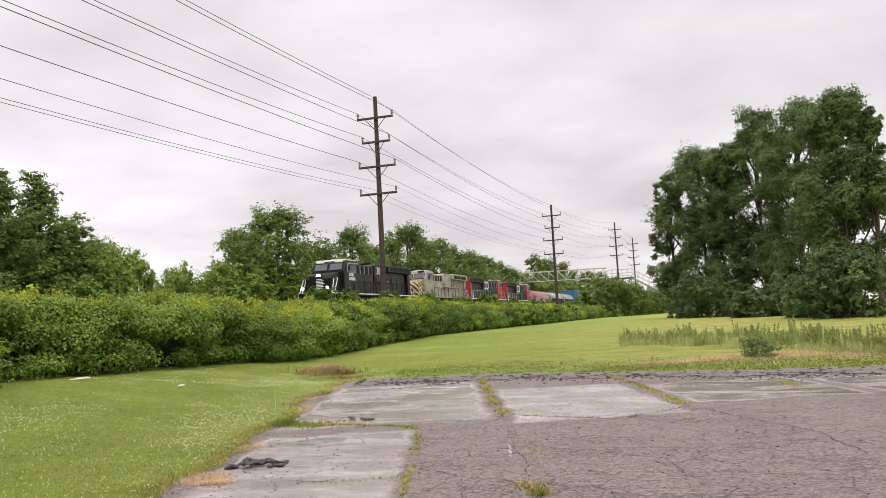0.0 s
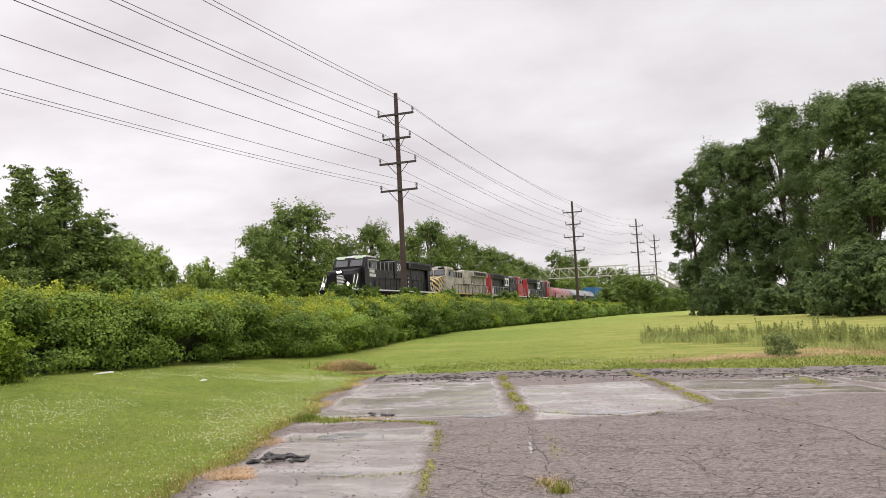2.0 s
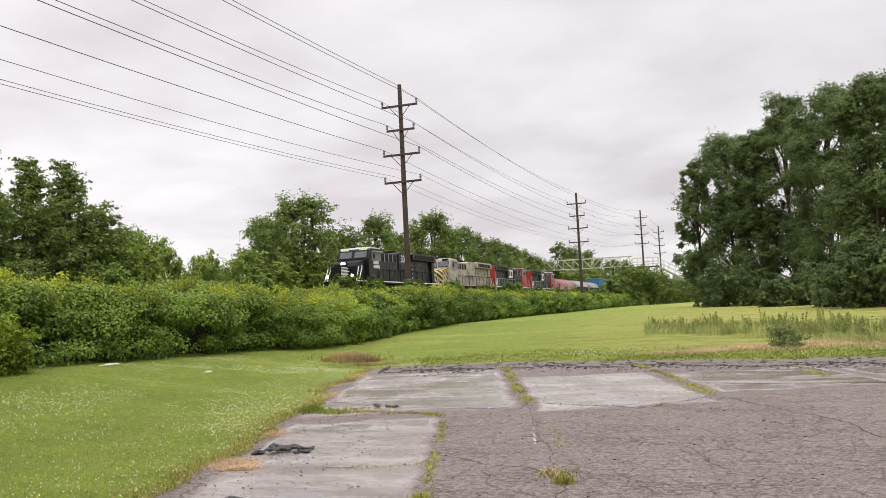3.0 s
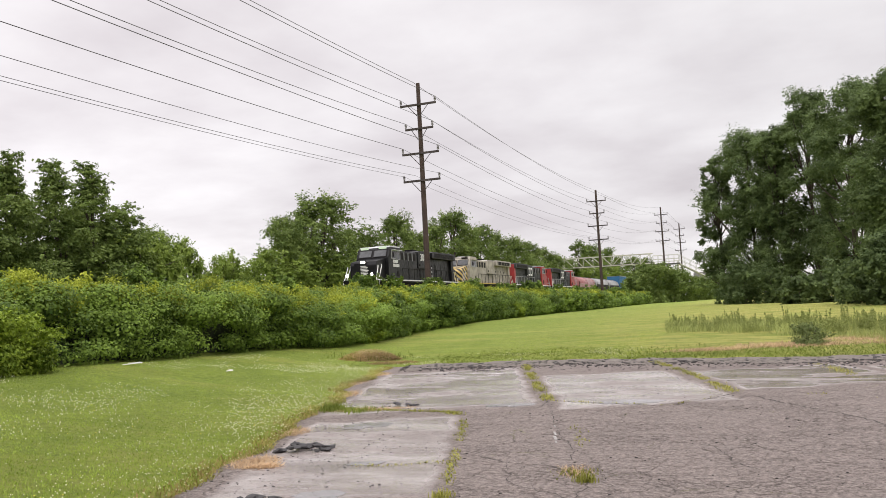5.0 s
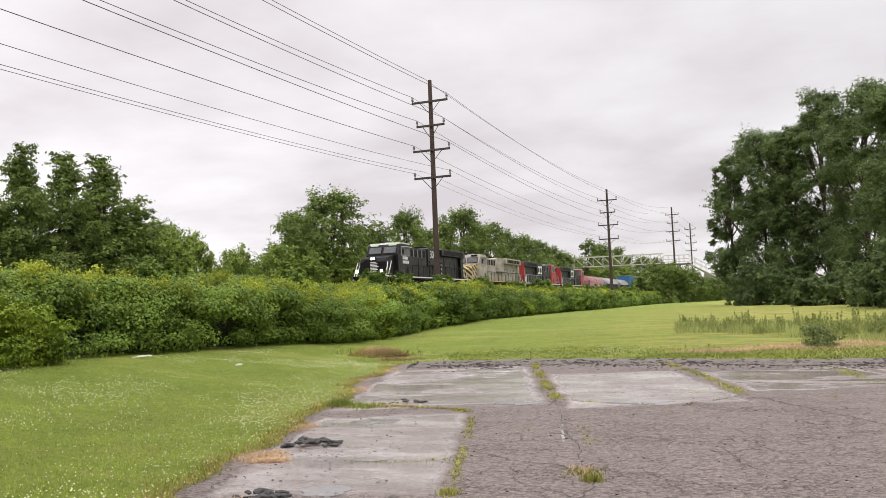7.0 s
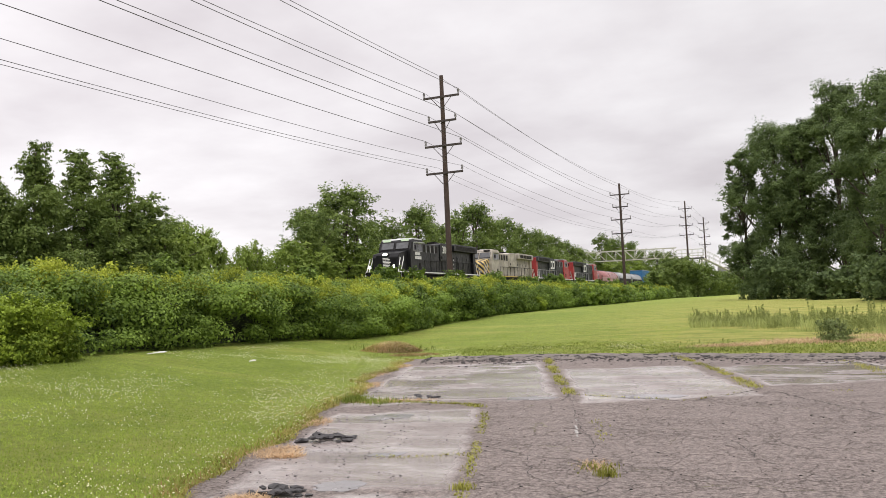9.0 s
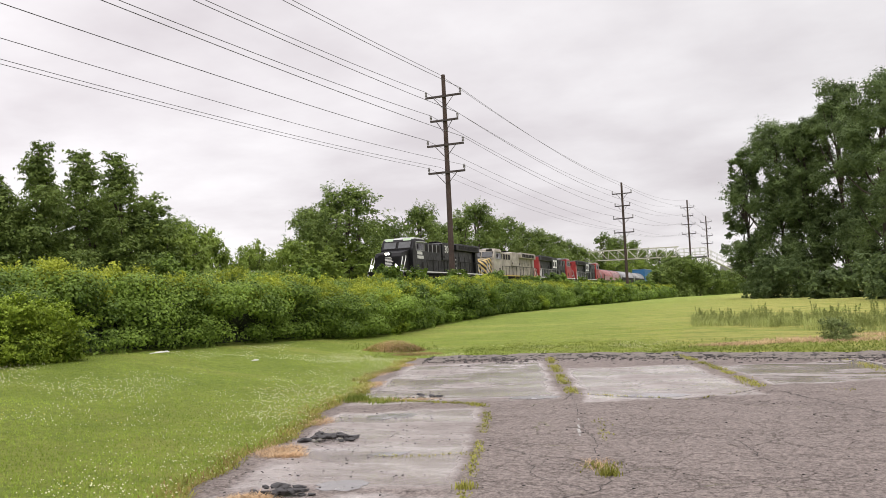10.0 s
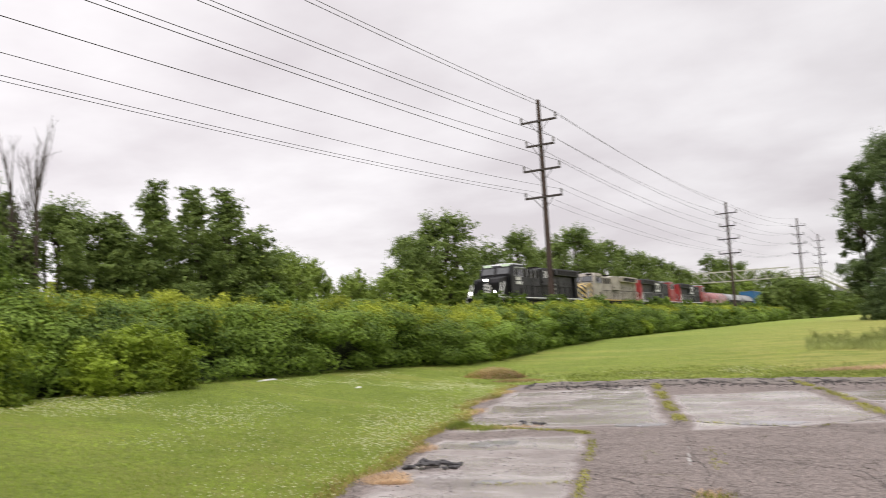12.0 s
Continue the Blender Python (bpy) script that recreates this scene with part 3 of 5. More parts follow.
def hedge(name, label, y0, y1, clumps, count, leaf, seed, size=(0.22, 0.62)):
    rng = np.random.RandomState(seed)
    root = tagged(new(name), label, "hedge")
    # opaque inner sheet, the shade between the leaves put into its dark colour
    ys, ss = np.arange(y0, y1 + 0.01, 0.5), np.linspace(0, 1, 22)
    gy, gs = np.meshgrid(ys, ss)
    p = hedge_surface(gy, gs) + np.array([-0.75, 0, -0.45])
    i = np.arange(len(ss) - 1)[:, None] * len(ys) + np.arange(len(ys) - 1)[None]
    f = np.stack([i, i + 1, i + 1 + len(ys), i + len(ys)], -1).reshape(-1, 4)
    part("shade_core", quick("shade_core", p.reshape(-1, 3), f, M_HEDGE_SHADE, True), M_HEDGE_SHADE, root)
    # a close inner layer, then boughs that stand out like shelves
    y, s = rng.uniform(y0, y1, clumps), rng.uniform(-0.02, 0.86, clumps)
    c = hedge_surface(y, np.clip(s, 0.0, 1)) - np.array([0.38, 0, 0.18]) + rng.normal(0, 0.10, (clumps, 3))
    r = rng.uniform(size[0], size[1] * 0.75, clumps)
    flat = np.full(clumps, 0.85)
    m = clumps // 2
    y, s = rng.uniform(y0, y1, m), rng.uniform(0.06, 0.80, m) ** 0.8
    big = rng.uniform(size[1] * 0.55, size[1] * 1.15, m)
    c = np.concatenate([c, hedge_surface(y, s) + np.stack([rng.uniform(-0.25, 0.22, m), np.zeros(m), rng.uniform(-0.30, 0.05, m)], -1)])
    r, flat = np.concatenate([r, big]), np.concatenate([flat, np.full(m, 0.55)])
    # leafy skirt down to the grass
    m = clumps // 3
    low = hedge_surface(rng.uniform(y0, y1, m), np.full(m, 0.02)) + np.stack([rng.uniform(-0.15, 0.15, m), np.zeros(m), rng.uniform(0.05, 0.35, m)], -1)
    c, r, flat = np.concatenate([c, low]), np.concatenate([r, rng.uniform(0.2, 0.36, m)]), np.concatenate([flat, np.full(m, 0.9)])
    # hollows where the dark shade sheet shows
    keep = wobble(c[:, 1] * 1.5, c[:, 2] * 2.6, 27) + 0.5 * wobble(c[:, 1] * 4.0, c[:, 2] * 5.0, 28) < 0.62
    c, r, flat = c[keep], r[keep], flat[keep]
    share = r ** 2
    of = rng.choice(len(c), count, p=share / share.sum())
    d = rng.normal(0, 1, (count, 3)) + np.array([0.5, -0.25, 0.62])
    d /= np.linalg.norm(d, axis=1, keepdims=True)
    p = c[of] + d * (r[of] * rng.uniform(0.62, 1.10, count))[:, None] * np.stack([np.ones(count), np.full(count, 1.15), flat[of]], -1)
    v, f = leaf_quads(p, d * np.array([0.9, 0.9, 1.3]) + np.array([0, 0, 0.2]), leaf, rng, 0.8, 0.72, 0.30)
    # upright young shoots along the top, coloured paler to imitate light from above
    m = clumps // 2
    y, s = rng.uniform(y0, y1, m), rng.uniform(0.30, 0.78, m)
    c = hedge_surface(y, s)
    of = rng.randint(0, m, count // 4)
    h = rng.uniform(0, 1, len(of))
    tilt = rng.normal(0, 0.22, (m, 2))
    tall = rng.uniform(0.08, 0.52, m)[of]
    p = c[of] + np.stack([tilt[of, 0] * h, tilt[of, 1] * h, h * tall], -1) + rng.normal(0, 1, (len(of), 3)) * (0.05 + 0.14 * (1 - h))[:, None]
    v2, f2 = leaf_quads(p, rng.normal(0, 1, (len(of), 3)) + np.array([0, 0, 0.6]), leaf * 0.9, rng, 0.4, 0.6)
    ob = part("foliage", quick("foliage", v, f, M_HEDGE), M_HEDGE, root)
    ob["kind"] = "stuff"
    ob = part("young_growth", quick("young_growth", v2, f2, M_SHOOT_LIT), M_SHOOT_LIT, root, "yellow-green young shoots, painted pale for the lit hedge top")
    ob["kind"] = "stuff"
    return root


LAB = "thick overgrown green hedge of shrubs and vines along the railway"
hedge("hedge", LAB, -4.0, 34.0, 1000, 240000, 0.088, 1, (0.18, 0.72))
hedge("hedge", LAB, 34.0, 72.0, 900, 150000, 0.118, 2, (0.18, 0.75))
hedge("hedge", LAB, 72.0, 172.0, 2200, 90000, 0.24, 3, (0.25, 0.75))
for i, (x, y, h, spread) in enumerate(((-15.2, 12.6, 1.45, 1.1), (-15.4, 14.1, 1.3, 0.85), (-15.4, 9.5, 1.5, 1.2), (-15.9, 33.0, 1.0, 0.7), (-16.0, 58.0, 1.2, 0.9))):
    b = tree("bush", "low leafy green bush in front of the hedge", h, spread, 0.1, 15000, 0.085, M_FRONT, 140 + i, 60)
    b.matrix_world = pose(x, y, float(ground_z(x, y)) - 0.05)
# taller shrubs that stand up out of the hedge
for i, (y, h, spread) in enumerate(((37.5, 3.1, 1.2), (40.5, 3.0, 1.3), (47, 2.9, 1.2), (54, 2.8, 1.2), (63, 2.7, 1.3), (71, 2.9, 1.4), (84, 2.9, 1.6), (97, 2.8, 1.6), (112, 2.7, 1.7), (126, 2.8, 1.8), (21, 2.75, 1.1), (29, 2.7, 1.1))):
    b = tree("shrub", "leafy shrub growing out of the hedge", h, spread, 0.8, 5600, 0.11 + 0.0011 * y, M_HEDGE, 160 + i, 30)
    b.matrix_world = pose(-17.8, y, float(ground_z(-17.8, y)) - 0.05)


# ---------- utility poles and their wires ----------
ARMS = ((-1.42, 1.22), (-2.98, 0.95), (-4.57, 1.25), (-6.32, 1.25))


def utility_pole(x, y, top, scale=1.0):
    z0 = float(ground_z(x, y))
    root = thing("utility_pole", (x, y, z0 - 0.3), "tall dark wooden utility pole with four crossarms", "utility pole", "poles along the railway")
    h = top - z0 + 0.3
    bm = bmesh.new()
    rod(bm, (0, 0, 0), (0, 0, h * 0.5), 0.20 * scale, 0.165 * scale, 12)
    rod(bm, (0, 0, h * 0.5), (0, 0, h), 0.165 * scale, 0.125 * scale, 12)
    part("post", bm, M_POLE, root, smooth=False)
    for k, (dz, half) in enumerate(ARMS):
        z, half = h + dz * scale, half * scale
        part("crossarm", boxes((0, -0.17, z, 2 * half, 0.11, 0.13 * scale), bevel=0.01), M_ARM, root)
        for sgn in (-1, 1):
            part("brace", rods([((sgn * half * 0.56, -0.17, z - 0.05), (sgn * 0.1, -0.17, z - 0.72 * scale))], 0.022), M_ARM, root)
            bm = bmesh.new()
            rod(bm, (sgn * half * 0.96, -0.17, z + 0.05), (sgn * half * 0.96, -0.17, z + 0.16), 0.03, sides=8)
            for q in range(3):
                rod(bm, (sgn * half * 0.96, -0.17, z + 0.14 + q * 0.09), (sgn * half * 0.96, -0.17, z + 0.23 + q * 0.09), 0.085, 0.045, 10)
            part("insulator", bm, M_INSUL, root)
    return (x, y, top, scale)


POLES = [(-19.6, -9.0, 15.05, 1.0), (-18.7, 48.4, 16.2, 1.0), (-16.8, 103.9, 15.7, 1.0), (-15.5, 178.6, 20.8, 1.13), (-13.8, 205.6, 19.5, 1.05)]
stands = [utility_pole(*p) for p in POLES]
px, py, _ = bearing(-2.42, 330)
utility_pole(px, py, EYE + 330 * math.tan(radians(2.8)), 1.0)


def wire(a, b, sag, r):
    cu = bpy.data.curves.new("power_line", "CURVE")
    cu.dimensions, cu.bevel_depth, cu.bevel_resolution = "3D", r, 1
    sp = cu.splines.new("POLY")
    sp.points.add(24)
    for i in range(25):
        t = i / 24
        q = Vector(a).lerp(Vector(b), t)
        sp.points[i].co = (q.x, q.y, q.z - sag * 4 * t * (1 - t), 1)
    cu.materials.append(M_WIRE)
    return tagged(new("power_line", cu), "thin dark overhead power line", "power line", "wires between the poles")


# side, drop below the top, reach, slack of the first span
HANG = ((-0.2, 0.05, 1.17, 0.0079), (-1, -1.02, 1.17, 0.0119), (1, -1.02, 1.17, 0.0093), (-1, -2.58, 0.91, 0.0115), (1, -2.58, 0.91, 0.0088), (-1, -4.17, 1.2, 0.0078), (1, -4.17, 1.2, 0.0063), (-1, -5.97, 1.2, 0.0082), (-0.35, -5.97, 1.2, 0.0106), (1, -5.97, 1.2, 0.0111))
for (a, b) in zip(stands[:-1], stands[1:]):
    for sgn, dz, half, slack in HANG:
        ends = [(q[0] + sgn * half * q[3], q[1] - 0.17, q[2] + dz * q[3]) for q in (a, b)]
        span = math.dist(ends[0], ends[1])
        wire(*ends, span * (slack if a is stands[0] else 0.012), (0.0095 if dz < -5 else 0.014) * (1.0 if a is stands[0] else 0.8))


def dull(*row):
    """Paint under road grime, with little sheen."""
    m = paint(*row)
    m.node_tree.nodes["Principled BSDF"].inputs["Specular IOR Level"].default_value = 0.22
    return m


# ---------- the railway ----------
RAIL_X, RAIL_Z = -30.2, 2.70


def track():
    root = tagged(new("railway_track"), "railway track of steel rails on wooden ties", "railway track", kind="structure")
    root.matrix_world = pose(RAIL_X, 0, RAIL_Z)
    prof = [(-3.2, -0.75), (-1.75, -0.2), (1.75, -0.2), (3.2, -0.75)]
    ys = [-60, 340]
    v = [(x, y, z) for y in ys for x, z in prof]
    part("ballast", quick("ballast", v, [(i, i + 1, i + 5, i + 4) for i in range(3)], M_BALLAST), M_BALLAST, root)
    for s in (-0.72, 0.72):
        part("rail", boxes((s, 140, -0.08, 0.07, 400, 0.16)), M_RUST, root)
    bm = bmesh.new()
    for i in range(230):
        box(bm, 0, 10 + i * 0.56, -0.19, 2.6, 0.23, 0.10)
    part("ties", bm, M_POLE, root)["kind"] = "stuff"


M_RUST = paint("rusted_steel", (0.12, 0.075, 0.055), 0.7, 0.5, 5.0)
M_BLACK = dull("black_loco_paint", (0.0068, 0.0066, 0.0078), 0.38, 0.4, 1.2)
M_CHARCOAL = dull("dusty_charcoal_loco_paint", (0.040, 0.043, 0.044), 0.5, 0.5, 1.4)
M_GRIME = dull("grimy_running_gear", (0.014, 0.012, 0.012), 0.75, 0.5, 3.0)
M_WHITE = paint("white_paint", (0.74, 0.74, 0.72), 0.45, 0.15, 3.0)
M_CREAM = paint("dusty_cream_paint", (0.37, 0.335, 0.28), 0.5, 0.5, 1.4)
M_YELLOW = paint("yellow_paint", (0.62, 0.43, 0.06), 0.5, 0.2, 2.0)
M_RED = paint("red_loco_paint", (0.34, 0.032, 0.032), 0.42, 0.35, 1.2)
M_SILVER = paint("pale_roof_paint", (0.55, 0.56, 0.55), 0.5, 0.2, 2.0)
M_GREY = paint("grey_car_paint", (0.33, 0.33, 0.34), 0.35, 0.3, 1.0)
M_PINK = paint("faded_red_car_paint", (0.33, 0.135, 0.13), 0.32, 0.35, 0.8)
M_BLUE = paint("blue_car_paint", (0.030, 0.145, 0.33), 0.5, 0.3, 0.8)
M_STEEL = paint("cream_bridge_steel", (0.47, 0.46, 0.38), 0.55, 0.25, 1.5)
M_DECK = paint("dark_bridge_deck", (0.09, 0.085, 0.08), 0.8, 0.3, 2.0)


def pane_material():
    k = Nodes("dark_cab_glass")
    return k.set(k.ramp(k.noise(2.0, 3), (0.3, (0.020, 0.023, 0.026)), (0.7, (0.05, 0.053, 0.057))), 0.08, 0.0, spec=0.8)


def lamp_material():
    k = Nodes("lit_lamp")
    e = k.n.new("ShaderNodeEmission")
    e.inputs[0].default_value, e.inputs[1].default_value = (1.0, 0.95, 0.86, 1), 9.0
    k.l.new(e.outputs[0], k.n["Material Output"].inputs[0])
    return k.mat


def board_material():
    k = Nodes("lit_number_board")
    e = k.n.new("ShaderNodeEmission")
    e.inputs[0].default_value, e.inputs[1].default_value = (0.85, 1.0, 0.72, 1), 0.75
    k.l.new(e.outputs[0], k.n["Material Output"].inputs[0])
    return k.mat


def stripes_material():
    """Slanting black and yellow warning bands painted on the nose."""
    k = Nodes("warning_bands")
    s = k.n.new("ShaderNodeSeparateXYZ")
    k.l.new(k.co, s.inputs[0])
    d = k.math("ADD", k.math("MULTIPLY", s.outputs[0], 0.9), k.math("ADD", s.outputs[2], k.math("MULTIPLY", s.outputs[1], 0.6)))
    band = k.math("GREATER_THAN", k.math("FRACT", k.math("MULTIPLY", d, 1.75)), 0.5)
    grime = k.noise(3.0, 4)
    return k.set(k.mix(band, k.mix(grime, (0.46, 0.32, 0.09), (0.66, 0.50, 0.20)), (0.03, 0.028, 0.028)), 0.5)


M_PANE, M_LAMP, M_BOARD, M_BANDS = pane_material(), lamp_material(), board_material(), stripes_material()
track()


def prism(profile, x0, x1, bevel=0.0):
    """A solid with a side outline of (y, z) corners, from x0 to x1."""
    bm = bmesh.new()
    a = [bm.verts.new((x0, y, z)) for y, z in profile]
    b = [bm.verts.new((x1, y, z)) for y, z in profile]
    n = len(profile)
    bm.faces.new(a)
    bm.faces.new(b[::-1])
    for i in range(n):
        bm.faces.new((a[i], b[i], b[(i + 1) % n], a[(i + 1) % n]))
    bmesh.ops.recalc_face_normals(bm, faces=bm.faces)
    if bevel:
        bmesh.ops.bevel(bm, geom=list(bm.edges), offset=bevel, segments=2, affect="EDGES", profile=0.6)
    return bm


def wheel_mesh():
    bm = bmesh.new()
    rod(bm, (-0.07, 0, 0), (0.07, 0, 0), 0.50, sides=20)
    rod(bm, (-0.09, 0, 0), (-0.07, 0, 0), 0.54, sides=20)
    rod(bm, (0.07, 0, 0), (0.11, 0, 0), 0.16, sides=12)
    me = bpy.data.meshes.new("wheel")
    bm.to_mesh(me)
    bm.free()
    me.materials.append(M_GRIME)
    return me


WHEEL = wheel_mesh()


def truck(root, y, axles, pitch):
    """A wheeled bogie under a car: side frames, springs and wheels."""
    t = part("truck", boxes((0, y, 0.62, 1.9, axles * pitch * 0.8, 0.25), bevel=0.02), M_GRIME, root)
    half = (axles - 1) * pitch / 2
    for s in (-1, 1):
        fr = prism([(y - half - 0.55, 0.72), (y - half - 0.4, 0.88), (y + half + 0.4, 0.88), (y + half + 0.55, 0.72), (y + half + 0.3, 0.38), (y + half - 0.4, 0.52), (y - half + 0.4, 0.52), (y - half - 0.3, 0.38)], s * 1.02 - 0.08, s * 1.02 + 0.08, 0.015)
        part("side_frame", fr, M_GRIME, t)
        for i in range(axles):
            w = part("wheel", WHEEL, M_GRIME, t)
            w.matrix_local = pose(s * 0.76, y - half + i * pitch, 0.53, 0, 0, 0 if s > 0 else 180)


def bars(root, x, z, length, height, n, material, tilt=0.0):
    """Painted lettering as plain bars on the side at x."""
    for i in range(n):
        part("lettering", boxes((x, length[0] + (length[1] - length[0]) * (i + 0.5) / n, z, 0.012, (length[1] - length[0]) / n * 0.72, height)), material, root)


def locomotive(y0, label, body, nose, sill, cabc, endc, roofc, reverse=False, lit=False, logo=None):
    L = 22.3
    root = thing("locomotive", (RAIL_X, y0 + (L if reverse else 0), RAIL_Z), label, "locomotive", "train", turn=180 if reverse else 0)
    out = -1 if reverse else 1          # the side that faces the field
    # frame, walkway and what hangs under it
    part("deck", boxes((0, L / 2, 1.70, 3.02, L - 1.5, 0.22), bevel=0.02), M_GRIME, root)
    for s in (-1, 1):
        part("sill_stripe", boxes((s * 1.525, L / 2, 1.78, 0.012, L - 1.5, 0.10)), sill, root)
    part("fuel_tank", prism([(7.4, 1.55), (7.4, 0.62), (7.9, 0.34), (14.2, 0.34), (14.6, 0.62), (14.6, 1.55)], -1.35, 1.35, 0.04), M_GRIME, root)
    part("air_tank", rods([((out * 1.2, 5.9, 1.2), (out * 1.2, 7.2, 1.2))], 0.2, 14), M_GRIME, root)
    truck(root, 4.3, 3, 1.85)
    truck(root, 17.9, 3, 1.85)
    part("plow", prism([(0.55, 1.45), (0.25, 0.25), (0.45, 0.2), (0.9, 1.45)], -1.4, 1.4, 0.02), M_GRIME, root)
    part("pilot", boxes((0, 0.78, 1.45, 2.9, 0.16, 0.75), bevel=0.02), body, root)
    for y, s in ((0.0, 1), (L, -1)):
        part("coupler", boxes((0, y + s * 0.35, 0.88, 0.28, 0.75, 0.30), bevel=0.04), M_RUST, root)
    # wide nose with a sloped top
    no = part("nose", prism([(1.55, 1.81), (1.55, 3.05), (1.75, 3.38), (3.75, 3.72), (3.75, 1.81)], -1.22, 1.22, 0.06), nose, root)
    part("nose_door", boxes((-0.55, 1.535, 2.55, 0.62, 0.03, 1.35), bevel=0.01), nose, no)
    part("headlight_housing", boxes((0, 1.60, 3.30, 0.56, 0.14, 0.34), bevel=0.03), nose, no)
    # cab
    cb = part("cab", prism([(3.45, 1.81), (3.45, 3.72), (3.85, 4.52), (4.05, 4.66), (6.3, 4.66), (6.3, 1.81)], -1.52, 1.52, 0.05), cabc, root)
    part("roof", prism([(3.95, 4.64), (4.15, 4.78), (6.35, 4.78), (6.35, 4.64)], -1.42, 1.42, 0.03), roofc, cb)
    slope = Matrix.Translation((0, 3.64, 4.10)) @ Matrix.Rotation(radians(-26.5), 4, "X")
    for s in (-0.70, 0.70):
        part("windshield", box(bmesh.new(), s, -0.03, 0, 1.16, 0.05, 0.62, 0.02, slope), M_PANE, cb)
        part("windshield_frame", box(bmesh.new(), s, -0.012, 0, 1.28, 0.05, 0.74, 0.02, slope), M_GRIME, cb)
    for s in (-1, 1):
        for y in (4.62, 5.52):
            part("side_window", boxes((s * 1.525, y, 3.98, 0.05, 0.74, 0.62), bevel=0.015), M_PANE, cb)
        part("window_frame", boxes((s * 1.53, 5.07, 4.34, 0.06, 1.80, 0.06), (s * 1.53, 5.07, 3.63, 0.06, 1.80, 0.06), (s * 1.53, 5.07, 3.98, 0.06, 0.07, 0.62), (s * 1.53, 4.17, 3.98, 0.06, 0.07, 0.7), (s * 1.53, 5.97, 3.98, 0.06, 0.07, 0.7)), M_GREY, cb)
        part("sun_visor", prism([(4.2, 4.42), (6.0, 4.42), (6.0, 4.36), (4.2, 4.36)], s * 1.52, s * 1.80), roofc, cb)
        part("number_board", box(bmesh.new(), s * 0.86, 3.86, 4.62, 0.72, 0.10, 0.20, 0.02), M_BOARD if lit else M_GRIME, cb)
        part("step_well", boxes((s * 1.36, 1.05, 1.15, 0.34, 0.62, 0.05), (s * 1.36, 1.05, 0.78, 0.34, 0.62, 0.05), (s * 1.36, 1.05, 0.42, 0.34, 0.62, 0.05), (s * 1.36, 1.36, 1.1, 0.34, 0.04, 1.4)), M_GRIME, root)
        part("grab_rail", rods([((s * 1.5, 0.72, 0.55), (s * 1.5, 0.72, 1.5)), ((s * 1.5, 0.72, 1.5), (s * 1.42, 1.5, 2.9)), ((s * 1.5, 1.40, 0.55), (s * 1.5, 1.40, 1.9)), ((s * 1.5, 1.40, 1.9), (s * 1.46, 2.1, 2.9)), ((s * 1.46, 2.1, 2.9), (s * 1.46, 2.1, 3.1)), ((s * 1.42, 1.5, 2.9), (s * 1.42, 1.5, 3.0))], 0.035), M_WHITE if lit else M_GREY, root)
        part("ditch_light", rods([((s * 1.12, 0.70, 2.22), (s * 1.12, 0.80, 2.22))], 0.12, 14), M_LAMP if lit else M_GREY, root)
        part("mirror", boxes((s * 1.72, 4.12, 3.95, 0.16, 0.04, 0.42), bevel=0.01), M_GRIME, cb)
    for s in (-0.15, 0.15):
        part("headlight", rods([((s * 0.75, 1.50, 3.30), (s * 0.75, 1.56, 3.30))], 0.10, 14), M_LAMP if lit else M_GREY, root)
    if lit:
        # white bars of the nose emblem
        for i in range(7):
            part("emblem_bar", boxes((-0.05 + 0.1 * (i % 2), 1.54, 2.25 + i * 0.12, 0.95 - 0.09 * abs(i - 3), 0.015, 0.055)), M_WHITE, no)
    # control compartment, engine hood, blower box, radiator with wide wings
    part("control_compartment", prism([(6.3, 1.81), (6.3, 4.44), (10.6, 4.44), (10.6, 1.81)], -1.30, 1.30, 0.04), body, root)
    for s in (-1, 1):
        for i in range(4):
            part("grille", boxes((s * 1.305, 6.9 + i * 0.98, 3.98, 0.03, 0.74, 0.62), bevel=0.01), M_GRIME, root)
            part("grille_frame", boxes((s * 1.325, 6.9 + i * 0.98 - 0.43, 3.98, 0.05, 0.06, 0.72)), M_GREY if body in (M_BLACK, M_CHARCOAL) else body, root)
        part("compartment_door", boxes((s * 1.31, 7.4, 2.75, 0.025, 1.7, 1.7), bevel=0.008), body, root)
        part("compartment_door", boxes((s * 1.31, 9.4, 2.75, 0.025, 1.7, 1.7), bevel=0.008), body, root)
        part("vent", boxes((s * 1.535, 5.5, 2.35, 0.02, 0.40, 0.52), bevel=0.005), M_GRIME, cb)
    part("engine_hood", prism([(10.6, 1.81), (10.6, 4.40), (16.0, 4.40), (16.0, 1.81)], -0.98, 0.98, 0.05), body, root)
    part("blower_box", prism([(11.0, 3.0), (11.0, 4.55), (11.4, 4.68), (13.8, 4.68), (14.1, 4.55), (14.1, 3.0)], -1.28, 1.28, 0.05), body, root)
    for s in (-1, 1):
        for i in range(7):
            part("hood_door", boxes((s * 0.99, 11.0 + i * 0.72, 2.52, 0.03, 0.64, 1.25), bevel=0.008), body, root)
    part("exhaust", boxes((0, 12.4, 4.78, 0.8, 1.2, 0.22), bevel=0.03), M_GRIME, root)
    ra = part("radiator", prism([(16.0, 1.81), (16.0, 4.50), (21.0, 4.50), (21.0, 1.81)], -1.0, 1.0, 0.05), body, root)
    part("end_panel", boxes((0, 20.75, 3.2, 2.5, 0.75, 2.75), bevel=0.05), endc, root)
    part("radiator_wing", prism([(14.2, 4.05), (14.2, 4.62), (14.6, 4.72), (20.9, 4.72), (21.1, 4.58), (21.1, 4.05)], -1.50, 1.50, 0.05), body, ra)
